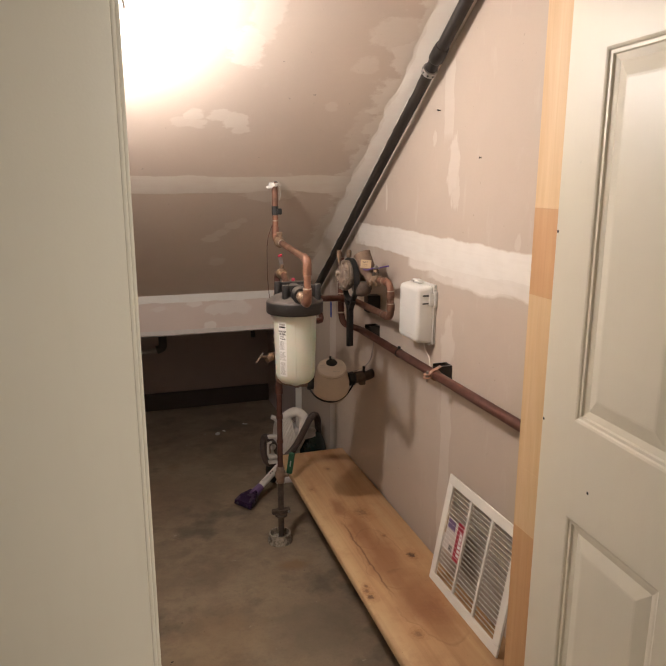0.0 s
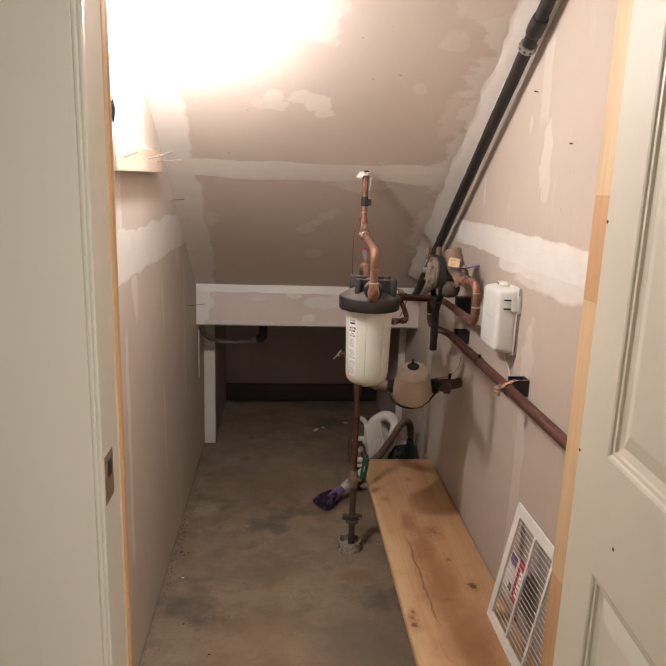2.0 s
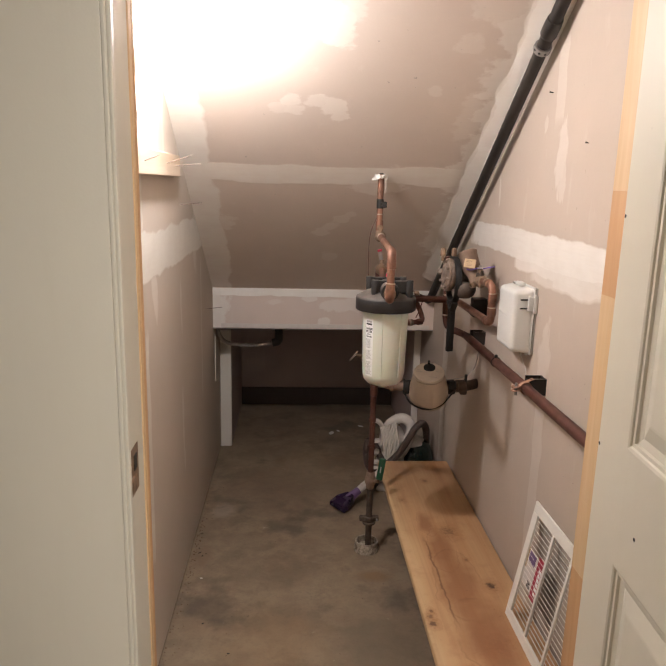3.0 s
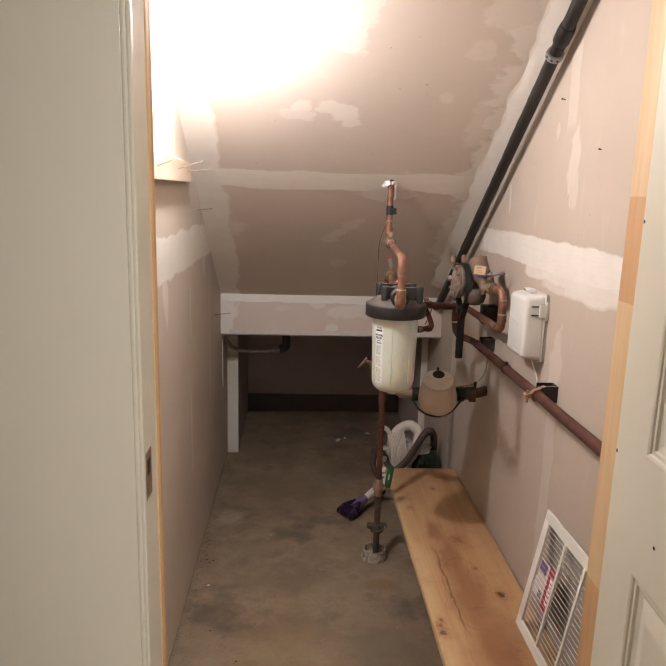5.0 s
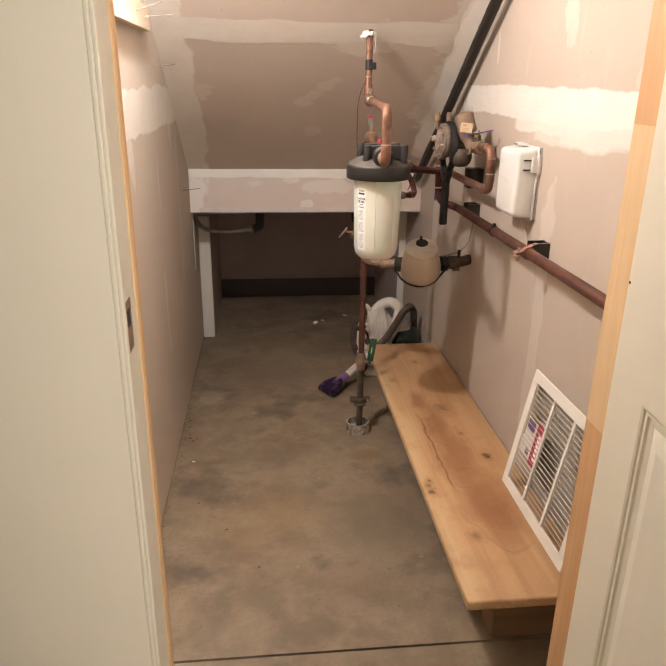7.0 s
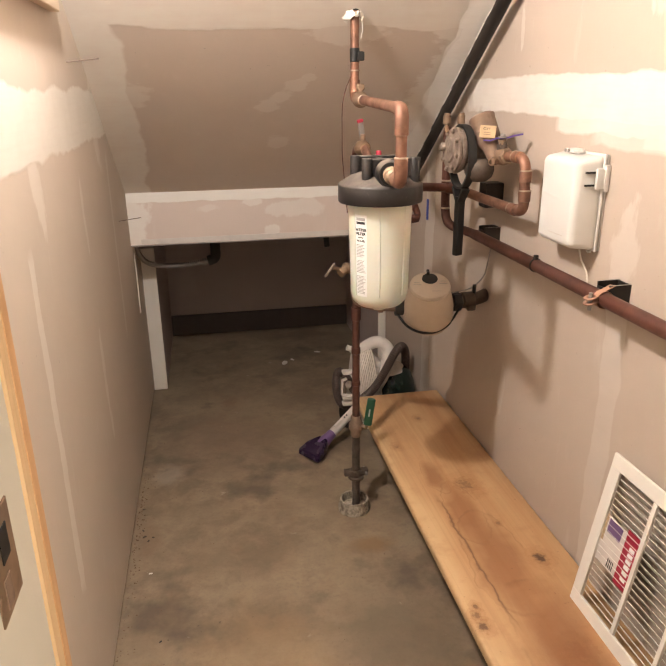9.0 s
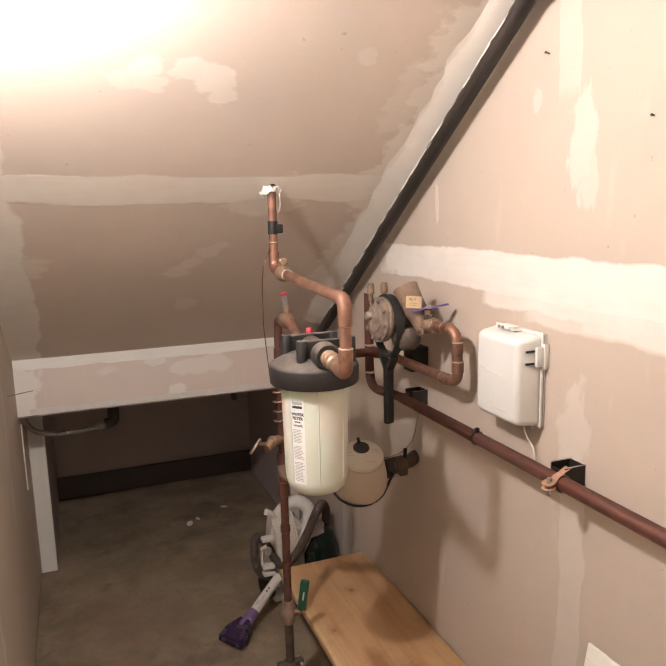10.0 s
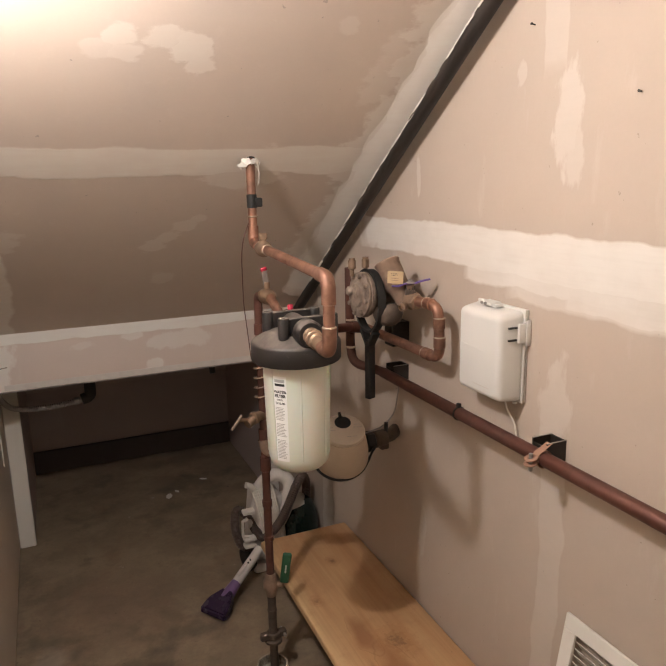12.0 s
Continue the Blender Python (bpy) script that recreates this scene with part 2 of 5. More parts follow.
def pine(name, dark, light, knots=(), scale=1.0, axis="Y", stain=()):
    """Sawn softwood with growth lines along an axis, knots (u, v, radius) and water stains (u, v, half u, half v)."""
    n = Nodes(name)
    p = n.place()
    grow = {"X": (0.9, 14, 14), "Y": (14, 0.9, 14), "Z": (14, 14, 0.9)}[axis]
    warp = n.noise(p, 3.0, 3.0, 0.5)
    xyz = n.split(p)
    long = n.noise(n.stretch(p, grow), 1.5 * scale, 4.0, 0.6, 0.5)
    lines = n.noise(n.stretch(p, tuple(g * 6 if g > 2 else g for g in grow)), 1.6 * scale, 3.0, 0.55, 0.3)
    col = n.mix(n.ramp(long, (0.3, 0.0), (0.72, 1.0)), light, dark)
    col = n.mix(n.ramp(lines, (0.50, 0.0), (0.75, 0.16)), col, tuple(c * 0.68 for c in dark))
    u, v = xyz[0], xyz[1]
    if stain:
        sap = n.ramp(n.math("ADD", u, n.math("MULTIPLY", n.math("SUBTRACT", warp, 0.5), 0.10)), (0.785, 0.7), (0.83, 0.0))
        col = n.mix(sap, col, (0.60, 0.42, 0.23))
        band = n.noise(n.stretch(p, (26, 0.7, 26), (1, 5, 2)), 1.3, 3.0, 0.5, 0.6)
        col = n.mix(n.ramp(band, (0.50, 0.0), (0.62, 0.30), (0.72, 0.0)), col, tuple(c * 0.72 for c in dark))
    for ku, kv, kr, deep in knots:
        du = n.math("DIVIDE", n.math("SUBTRACT", u, ku), kr)
        dv = n.math("DIVIDE", n.math("SUBTRACT", v, kv), kr * 1.3)
        d = n.math("ADD", n.math("SQRT", n.math("ADD", n.math("MULTIPLY", du, du), n.math("MULTIPLY", dv, dv))), n.math("MULTIPLY", n.math("SUBTRACT", n.noise(p, 85.0, 4.0, 0.6), 0.5), 2.4))
        near = n.math("MULTIPLY", d, 0.3)
        col = n.mix(n.ramp(near, (0.27, 0.42), (0.75, 0.0)), col, (0.35, 0.165, 0.065))
        swirl = n.math("MULTIPLY", n.ramp(n.math("SINE", n.math("MULTIPLY", d, 7.0)), (0.2, 0.0), (0.95, 0.30)), n.ramp(near, (0.28, 1.0), (0.80, 0.0)))
        col = n.mix(swirl, col, (0.25, 0.11, 0.045))
        col = n.mix(n.ramp(d, (0.45, deep), (1.0, 0.0)), col, (0.10, 0.045, 0.020))
    for su, sv, hu, hv in stain:
        du = n.math("DIVIDE", n.math("ADD", n.math("SUBTRACT", u, su), n.math("MULTIPLY", n.math("SUBTRACT", n.noise(p, 7.0, 3.0, 0.5), 0.5), 0.10)), hu)
        dv = n.math("DIVIDE", n.math("SUBTRACT", v, sv), hv)
        d = n.math("SQRT", n.math("ADD", n.math("MULTIPLY", du, du), n.math("MULTIPLY", dv, dv)))
        d = n.math("ADD", d, n.math("MULTIPLY", n.math("SUBTRACT", n.noise(p, 18.0, 4.0, 0.55), 0.5), 0.30))
        col = n.mix(n.ramp(d, (0.40, 0.80), (1.05, 0.0)), col, (0.27, 0.115, 0.048))
        edge = n.math("MULTIPLY", n.ramp(d, (0.90, 0.0), (0.955, 0.30), (1.01, 0.0)), n.ramp(n.noise(p, 6.0, 2.0), (0.44, 0.0), (0.54, 1.0)))
        col = n.mix(edge, col, (0.16, 0.07, 0.03))
    if stain:
        wave = n.math("MULTIPLY", n.math("SUBTRACT", n.noise(p, 8.0, 3.0), 0.5), 0.07)
        off = n.math("ABSOLUTE", n.math("ADD", n.math("SUBTRACT", u, 0.845), wave))
        reach = n.math("ABSOLUTE", n.math("SUBTRACT", v, 1.235))
        crack = n.math("MULTIPLY", n.ramp(off, (0.0010, 1.0), (0.0045, 0.0)), n.ramp(reach, (0.16, 1.0), (0.26, 0.0)))
        col = n.mix(n.math("MULTIPLY", crack, 0.75), col, (0.085, 0.028, 0.010))
        dirt = n.noise(n.stretch(p, (1, 1, 1), (4, 4, 4)), 9.0, 6.0, 0.7)
        col = n.mix(n.ramp(dirt, (0.50, 0.0), (0.72, 0.5)), col, (0.33, 0.17, 0.08))
        col = n.mix(n.ramp(n.noise(p, 70.0, 3.0, 0.6), (0.69, 0.0), (0.76, 0.5)), col, (0.16, 0.08, 0.04))
    fine = n.noise(p, 300.0, 2.0)
    n.bump(n.math("ADD", lines, n.math("MULTIPLY", fine, 0.4)), 0.2, 0.001)
    return n.set(col, n.ramp(long, (0.3, 0.52), (0.8, 0.66)))


def concrete(name):
    n = Nodes(name)
    p = n.place()
    big = n.noise(p, 2.2, 6.0, 0.58, 0.1)
    mid = n.noise(n.stretch(p, (1, 1, 1), (9, 4, 0)), 7.0, 6.0, 0.6, 0.12)
    fine = n.noise(p, 90.0, 4.0, 0.6)
    col = n.mix(n.ramp(big, (0.32, 0.0), (0.66, 1.0)), (0.168, 0.122, 0.080), (0.272, 0.206, 0.136))
    col = n.mix(n.ramp(mid, (0.42, 0.0), (0.62, 0.75)), col, (0.325, 0.250, 0.168))
    col = n.mix(n.ramp(n.noise(n.stretch(p, (1, 1, 1), (2, 11, 5)), 4.3, 5.0, 0.6), (0.56, 0.0), (0.70, 0.75)), col, (0.095, 0.070, 0.052))
    col = n.mix(n.ramp(fine, (0.5, 0.0), (0.9, 0.35)), col, (0.10, 0.075, 0.055))
    blot = n.noise(n.stretch(p, (1, 1, 1), (3, 17, 2)), 11.0, 5.0, 0.62, 0.15)
    col = n.mix(n.ramp(blot, (0.50, 0.0), (0.70, 0.42)), col, (0.13, 0.09, 0.060))
    col = n.mix(n.ramp(n.noise(n.stretch(p, (1, 1, 1), (8, 1, 6)), 5.0, 4.0, 0.6), (0.58, 0.0), (0.75, 0.5)), col, (0.21, 0.125, 0.075))
    xyz = n.split(p)
    for su, sv, hu, hv, depth, tint in ((0.70, 1.61, 0.09, 0.05, 0.55, (0.22, 0.115, 0.04)), (0.68, 1.22, 0.20, 0.26, 0.55, (0.135, 0.105, 0.07)), (0.30, 2.35, 0.24, 0.30, 0.35, (0.17, 0.105, 0.075)), (0.09, 2.12, 0.07, 0.10, 0.4, (0.42, 0.36, 0.29)), (0.32, 1.25, 0.22, 0.22, 0.35, (0.34, 0.225, 0.12)), (0.05, 1.75, 0.05, 0.10, 0.4, (0.14, 0.07, 0.04))):
        du = n.math("DIVIDE", n.math("SUBTRACT", xyz[0], su), hu)
        dv = n.math("DIVIDE", n.math("SUBTRACT", xyz[1], sv), hv)
        d = n.math("ADD", n.math("SQRT", n.math("ADD", n.math("MULTIPLY", du, du), n.math("MULTIPLY", dv, dv))), n.math("MULTIPLY", n.math("SUBTRACT", blot, 0.5), 1.6))
        col = n.mix(n.ramp(d, (0.35, depth), (1.1, 0.0)), col, tint)
    spots = n.ramp(n.noise(n.stretch(p, (1, 1, 1), (5, 3, 1)), 38.0, 2.0, 0.5), (0.74, 0.0), (0.78, 0.6))
    col = n.mix(spots, col, (0.075, 0.055, 0.04))
    pale = n.ramp(n.noise(n.stretch(p, (1, 1, 1), (15, 31, 1)), 16.0, 4.0, 0.6), (0.70, 0.0), (0.76, 0.55))
    col = n.mix(pale, col, (0.45, 0.40, 0.34))
    n.bump(n.math("ADD", fine, n.math("MULTIPLY", mid, 1.5)), 0.18, 0.002)
    return n.set(col, n.ramp(mid, (0.3, 0.50), (0.7, 0.68)))


SLOPE_PATCHES = [(0.54, 1.812, 0.8, 0.048, 0.95), (0.02, 1.7, 0.085, 1.2, 0.95), (0.10, 2.09, 0.07, 0.06, 0.6), (0.06, 2.3, 0.05, 0.12, 0.5), (1.06, 1.6, 0.075, 0.95, 0.95), *[(1.0 - 0.012 * (k % 3), 1.13 + 0.135 * k, 0.055 + 0.012 * (k % 2), 0.10, 0.95) for k in range(9)],
                 (0.335, 1.52, 0.040, 0.024, 0.45), (0.378, 1.495, 0.034, 0.022, 0.7), (0.390, 1.532, 0.030, 0.022, 0.6), (0.455, 1.495, 0.040, 0.024, 0.75), (0.495, 1.515, 0.040, 0.036, 0.85), (0.522, 1.545, 0.032, 0.038, 0.8),
                 (0.50, 1.26, 0.055, 0.07, 0.75), (0.535, 1.15, 0.05, 0.13, 0.5), (0.498, 2.150, 0.040, 0.034, 0.6), (0.536, 2.105, 0.038, 0.032, 0.6), (0.578, 2.060, 0.034, 0.026, 0.55), (0.612, 2.030, 0.024, 0.018, 0.5),
                 (0.544, 2.32, 0.042, 0.036, 0.5), (0.696, 1.845, 0.11, 0.085, 0.8), (0.92, 1.19, 0.10, 0.06, 0.6), (0.86, 1.30, 0.05, 0.03, 0.4), (0.80, 1.45, 0.03, 0.02, 0.4), (0.93, 1.55, 0.05, 0.10, 0.4)]
RIGHT_PATCHES = [(1.2, 1.247, 0.76, 0.046, 1.0), (0.78, 1.225, 0.36, 0.066, 0.80), (1.02, 1.215, 0.26, 0.060, 0.55), (1.2, 1.232, 0.24, 0.056, 0.85), (1.19, 1.80, 0.030, 0.22, 0.26), (1.15, 1.50, 0.036, 0.11, 0.52), (1.135, 1.44, 0.03, 0.06, 0.42), (1.14, 0.96, 0.04, 0.11, 0.42),
                 (1.14, 0.5, 0.035, 0.42, 0.30), (1.66, 1.41, 0.010, 0.05, 0.6), (1.285, 1.59, 0.015, 0.03, 0.4), (1.62, 0.45, 0.018, 0.10, 0.3), (2.3, 0.6, 0.05, 0.8, 0.5), (0.80, 1.31, 0.02, 0.03, 0.35)]
LEFT_PATCHES = [(1.5, 1.215, 0.8, 0.066, 1.0), (1.27, 1.12, 0.045, 0.10, 0.7), (1.70, 0.98, 0.015, 0.12, 0.5), (1.69, 0.58, 0.018, 0.14, 0.55), (1.70, 0.42, 0.015, 0.06, 0.5),
                (1.15, 0.7, 0.02, 0.35, 0.55), (2.2, 0.8, 0.015, 0.3, 0.35), (1.1, 1.75, 0.05, 0.5, 0.5), (2.05, 1.2, 0.06, 0.15, 0.6), (1.7, 1.65, 0.02, 0.25, 0.4), (1.45, 1.65, 0.015, 0.2, 0.3)]
HEADER_PATCHES = [(0.02, 0.82, 0.06, 0.12, 0.9), (0.54, 0.912, 0.7, 0.030, 0.9), (0.62, 0.845, 0.13, 0.035, 0.6), (0.55, 0.755, 0.035, 0.03, 0.9), (0.45, 0.876, 0.06, 0.018, 0.7), (0.30, 0.855, 0.05, 0.02, 0.4)]
# board tones partly even out the bulb's light: right wall darker, slope lighter
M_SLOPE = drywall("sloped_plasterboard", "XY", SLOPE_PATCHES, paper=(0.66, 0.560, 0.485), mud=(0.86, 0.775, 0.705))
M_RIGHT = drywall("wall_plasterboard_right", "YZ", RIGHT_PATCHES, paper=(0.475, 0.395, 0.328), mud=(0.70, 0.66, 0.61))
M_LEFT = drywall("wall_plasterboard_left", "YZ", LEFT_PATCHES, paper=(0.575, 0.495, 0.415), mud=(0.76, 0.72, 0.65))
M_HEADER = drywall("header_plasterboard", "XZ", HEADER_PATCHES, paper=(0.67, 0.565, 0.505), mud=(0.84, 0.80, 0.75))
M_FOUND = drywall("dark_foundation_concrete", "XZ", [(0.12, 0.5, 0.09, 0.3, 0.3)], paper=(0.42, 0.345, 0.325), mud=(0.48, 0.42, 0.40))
M_CREAM = painted("cream_wall_paint", (0.615, 0.57, 0.48))
M_DOOR = painted("cream_door_paint", (0.72, 0.67, 0.555), 0.36, 0.18)
M_WHITE = painted("white_paint", (0.78, 0.74, 0.68), 0.5, 0.4)
M_CEIL = painted("ceiling_paint", (0.78, 0.76, 0.72), 0.7, 0.1)
M_CONCRETE = concrete("stained_concrete")
M_JAMB = pine("raw_pine_jamb", (0.60, 0.395, 0.205), (0.71, 0.515, 0.300), axis="Z", scale=1.6)
M_JAMB_RED = pine("raw_pine_jamb_reddish", (0.52, 0.285, 0.130), (0.61, 0.365, 0.185), axis="Z", scale=1.6)
M_BENCH = pine("knotty_plank", (0.43, 0.235, 0.110), (0.525, 0.330, 0.170),
               knots=[(0.998, 1.184, 0.016, 1.0), (0.940, 0.915, 0.030, 0.5), (0.940, 1.515, 0.024, 0.5), (0.850, 0.810, 0.012, 0.4), (0.790, 1.065, 0.007, 0.7), (0.958, 1.331, 0.006, 0.5), (0.782, 1.04, 0.010, 0.6), (0.785, 1.01, 0.012, 0.8), (0.935, 1.93, 0.011, 0.5), (0.814, 1.759, 0.010, 0.4)],
               stain=[(0.862, 1.575, 0.030, 0.095), (0.885, 1.40, 0.052, 0.15), (0.905, 1.20, 0.075, 0.20), (0.925, 0.93, 0.090, 0.20)])
M_BLOCK = pine("rough_block", (0.20, 0.11, 0.05), (0.28, 0.17, 0.09), axis="X")
M_CLEAT = pine("cleat_wood", (0.62, 0.47, 0.33), (0.74, 0.61, 0.47))
M_COPPER = metal("bright_copper", (0.40, 0.212, 0.145), (0.17, 0.088, 0.062), 0.38, 0.88, 30.0, 0.95)
M_CLAMP = metal("copper_plated_clamp", (0.47, 0.27, 0.185), (0.30, 0.18, 0.13), 0.5, 0.4, 40.0, 0.7)
M_COPPER_OLD = metal("brown_copper", (0.150, 0.060, 0.043), (0.080, 0.038, 0.029), 0.36, 0.6, 26.0, 0.7)
M_BRASS = metal("dull_brass", (0.36, 0.25, 0.17), (0.20, 0.13, 0.09), 0.38, 0.8, 40.0, 0.7)
M_BRONZE = metal("dusty_bronze", (0.33, 0.26, 0.21), (0.15, 0.105, 0.08), 0.55, 0.3, 55.0, 0.95)
M_BELL = metal("brown_bronze", (0.30, 0.205, 0.15), (0.18, 0.12, 0.085), 0.5, 0.4, 40.0, 0.8)
M_IRON = metal("dirty_iron", (0.13, 0.095, 0.072), (0.06, 0.045, 0.036), 0.55, 0.4, 45.0, 0.9)
M_SOLDER = metal("solder", (0.62, 0.50, 0.40), (0.34, 0.25, 0.18), 0.4, 0.9)
M_STEEL = metal("grey_steel", (0.42, 0.40, 0.38), (0.25, 0.22, 0.2), 0.4, 0.85)
M_BLACKPIPE = metal("black_painted_pipe", (0.016, 0.013, 0.011), (0.055, 0.040, 0.031), 0.42, 0.15, 22.0, 0.55)
M_BLACK = plastic("black_plastic", (0.010, 0.0095, 0.009), 0.45, 0.3)


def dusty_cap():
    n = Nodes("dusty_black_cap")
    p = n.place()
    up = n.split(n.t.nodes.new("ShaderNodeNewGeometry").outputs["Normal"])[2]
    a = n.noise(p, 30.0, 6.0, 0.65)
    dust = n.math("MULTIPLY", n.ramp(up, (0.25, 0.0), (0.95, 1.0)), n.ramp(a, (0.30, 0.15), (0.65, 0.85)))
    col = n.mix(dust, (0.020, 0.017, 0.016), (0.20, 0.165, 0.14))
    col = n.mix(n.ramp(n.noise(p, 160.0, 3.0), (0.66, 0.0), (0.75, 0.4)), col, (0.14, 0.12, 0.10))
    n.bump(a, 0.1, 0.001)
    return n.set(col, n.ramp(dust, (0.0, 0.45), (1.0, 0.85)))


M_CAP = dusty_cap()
M_SUMP = plastic("translucent_white_sump", (0.73, 0.725, 0.63), 0.3, 0.15, 14.0, Subsurface_Weight=0.25)
M_LABEL = plastic("label_paper", (0.87, 0.86, 0.84), 0.5, 0.05)
M_INK = plastic("black_ink", (0.03, 0.03, 0.03), 0.6, 0.05)
M_GREYINK = plastic("grey_ink", (0.42, 0.40, 0.38), 0.6, 0.05)
M_BOX = plastic("white_plastic", (0.70, 0.685, 0.655), 0.3, 0.10, 9.0)
M_BEIGE = plastic("beige_plastic", (0.58, 0.48, 0.385), 0.5, 0.25, 20.0)
M_LID = plastic("pale_beige_plastic", (0.66, 0.58, 0.49), 0.45, 0.2, 24.0)
M_GREEN = plastic("green_handle_plastic", (0.012, 0.075, 0.035), 0.35, 0.2)
M_DARKGREEN = plastic("dark_green_shell", (0.008, 0.016, 0.012), 0.10, 0.3)
M_GREYWHITE = plastic("greyish_white_plastic", (0.68, 0.63, 0.585), 0.42, 0.35)
M_PURPLE = plastic("dark_purple_plastic", (0.030, 0.014, 0.045), 0.2, 0.5)
M_LILAC = plastic("lilac_plastic", (0.17, 0.10, 0.23), 0.35, 0.3)
M_HOSE = plastic("grey_brown_hose", (0.085, 0.058, 0.048), 0.3, 0.3)
M_CORD = plastic("white_cord", (0.70, 0.66, 0.60), 0.45, 0.2)
M_RED = plastic("red_plastic", (0.40, 0.02, 0.05), 0.35, 0.1)
M_BLUE = plastic("blue_tape", (0.02, 0.06, 0.35), 0.5, 0.1)
M_VIOLET = plastic("violet_handle", (0.12, 0.07, 0.26), 0.4, 0.3)
M_YELLOW = plastic("yellow_tag", (0.46, 0.33, 0.19), 0.55, 0.4)
M_GRILLE = painted("white_enamel", (0.80, 0.77, 0.71), 0.55, 0.15)
M_SHADOWGAP = plastic("dark_seam_shade", (0.16, 0.12, 0.09), 0.7, 0.3)
M_RUBBER = plastic("black_rubber_base", (0.085, 0.068, 0.064), 0.6, 0.3)
M_GRIT = plastic("brown_grit", (0.14, 0.085, 0.05), 0.8, 0.5)
M_PORCELAIN = plastic("porcelain", (0.8, 0.78, 0.74), 0.2, 0.05)


def glow(name, colour, strength):
    n = Nodes(name)
    n.set(colour, 0.3)
    n.put(n.bsdf.inputs["Emission Color"], colour)
    n.bsdf.inputs["Emission Strength"].default_value = strength
    return n.mat


M_BULB = glow("lit_bulb", (1.0, 0.86, 0.68), 30.0)
M_LAMPGLASS = glow("lit_lamp_glass", (1.0, 0.90, 0.75), 4.0)


def slate():
    n = Nodes("split_slate")
    p = n.place()
    a = n.noise(p, 18.0, 6.0, 0.65, 0.6)
    b = n.noise(n.stretch(p, (1, 1, 5)), 30.0, 5.0, 0.6)
    info = n.t.nodes.new("ShaderNodeObjectInfo").outputs["Random"]
    col = n.mix(a, (0.26, 0.26, 0.30), (0.52, 0.51, 0.55))
    col = n.mix(n.math("MULTIPLY", info, 0.6), col, (0.22, 0.18, 0.17))
    n.bump(n.math("ADD", a, b), 0.9, 0.012)
    return n.set(col, 0.42)


M_SLATE = slate()
M_GROUT_GAP = plastic("dark_grout_and_gap_shade", (0.05, 0.05, 0.055), 0.9, 0.3)


def chipped():
    n = Nodes("chipped_white_paint")
    p = n.place()
    a = n.noise(p, 60.0, 5.0, 0.7)
    col = n.mix(n.ramp(a, (0.42, 0.0), (0.60, 0.85)), (0.42, 0.37, 0.30), (0.12, 0.09, 0.065))
    n.bump(a, 0.5, 0.003)
    return n.set(col, 0.7)


M_CHIPPED = chipped()

# ---- structure ----
WR = 1.078                      # right wall face; the left wall face is x = 0
YF, YB = 0.348, 0.478            # front and back of the door wall
HY, HB, HT = 2.60, 0.725, 0.921  # header face, its underside and its top
PITCH = 0.668
OUT = -0.100                    # outer face of the closet's left wall


def slope_z(y):
    return HT + PITCH * (HY - y)


def structure(name, bm, mat, label, smooth=False):
    return tagged(part(name, bm, mat, smooth=smooth), label, kind="structure")


structure("floor", box(-2.4, 0.704, -0.15, 1.3, 3.9, 0.0), M_CONCRETE, "bare stained brown-grey concrete closet floor")
structure("floor_outer", box(-2.4, -3.4, -0.15, 2.2, 0.697, 0.0), M_CONCRETE, "bare concrete slab outside the closet door")
structure("floor_joint", box(-2.4, 0.697, -0.15, 1.3, 0.704, -0.010), M_GROUT_GAP, "dark joint between two concrete slabs")

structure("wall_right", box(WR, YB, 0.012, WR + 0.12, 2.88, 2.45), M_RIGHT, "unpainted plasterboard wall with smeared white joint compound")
structure("wall_left", box(OUT, YF, 0.012, 0.0, 2.88, 2.45), [M_LEFT], "unpainted plasterboard closet wall with joint compound bands")
# near-black plates paint the shadow gap below the raised boards
structure("wall_plate_left", box(OUT, YF, 0.0, -0.014, 2.88, 0.0118), M_GROUT_GAP, "recessed plate, coloured dark for the shade under the plasterboard")
structure("wall_plate_right", box(WR + 0.014, YB, 0.0, WR + 0.12, 2.88, 0.0118), M_GROUT_GAP, "recessed plate, coloured dark for the shade under the plasterboard")
structure("wall_left_outer", box(OUT - 0.012, YF, 0.0, OUT - 0.001, 1.02, 2.45, 0.004), M_CREAM, "cream painted wall face towards the hearth room")
bm = box(OUT - 0.012, YF - 0.012, 0.0, 0.128, YF - 0.0005, 2.4, 0.009, 3)
structure("wall_front_left", bm, M_CREAM, "smooth cream painted wall beside the closet door", smooth=True)
structure("wall_front_left_core", box(0.0005, YF, 0.0, 0.110, 0.536, 2.4), M_LEFT, "plasterboard wall end beside the door")
structure("wall_front_right", box(0.940, YF, 0.0, 2.2, YB, 2.4), M_CREAM, "cream painted wall beside the closet door")
structure("wall_front_top", box(0.110, YF, 2.085, 0.940, YB, 2.45), M_CREAM, "cream painted wall above the closet door")

# sloped ceiling under the stairs
own = bmesh.new()
y0, y1 = YB, HY + 0.05
vs = [own.verts.new(c) for c in ((-0.01, y0, slope_z(y0)), (WR + 0.01, y0, slope_z(y0)), (WR + 0.01, y1, slope_z(y1)), (-0.01, y1, slope_z(y1)),
                                 (-0.01, y0, slope_z(y0) + 0.12), (WR + 0.01, y0, slope_z(y0) + 0.12), (WR + 0.01, y1, slope_z(y1) + 0.12), (-0.01, y1, slope_z(y1) + 0.12))]
for f in ((0, 3, 2, 1), (4, 5, 6, 7), (0, 1, 5, 4), (2, 3, 7, 6), (1, 2, 6, 5), (3, 0, 4, 7)):
    own.faces.new([vs[k] for k in f])
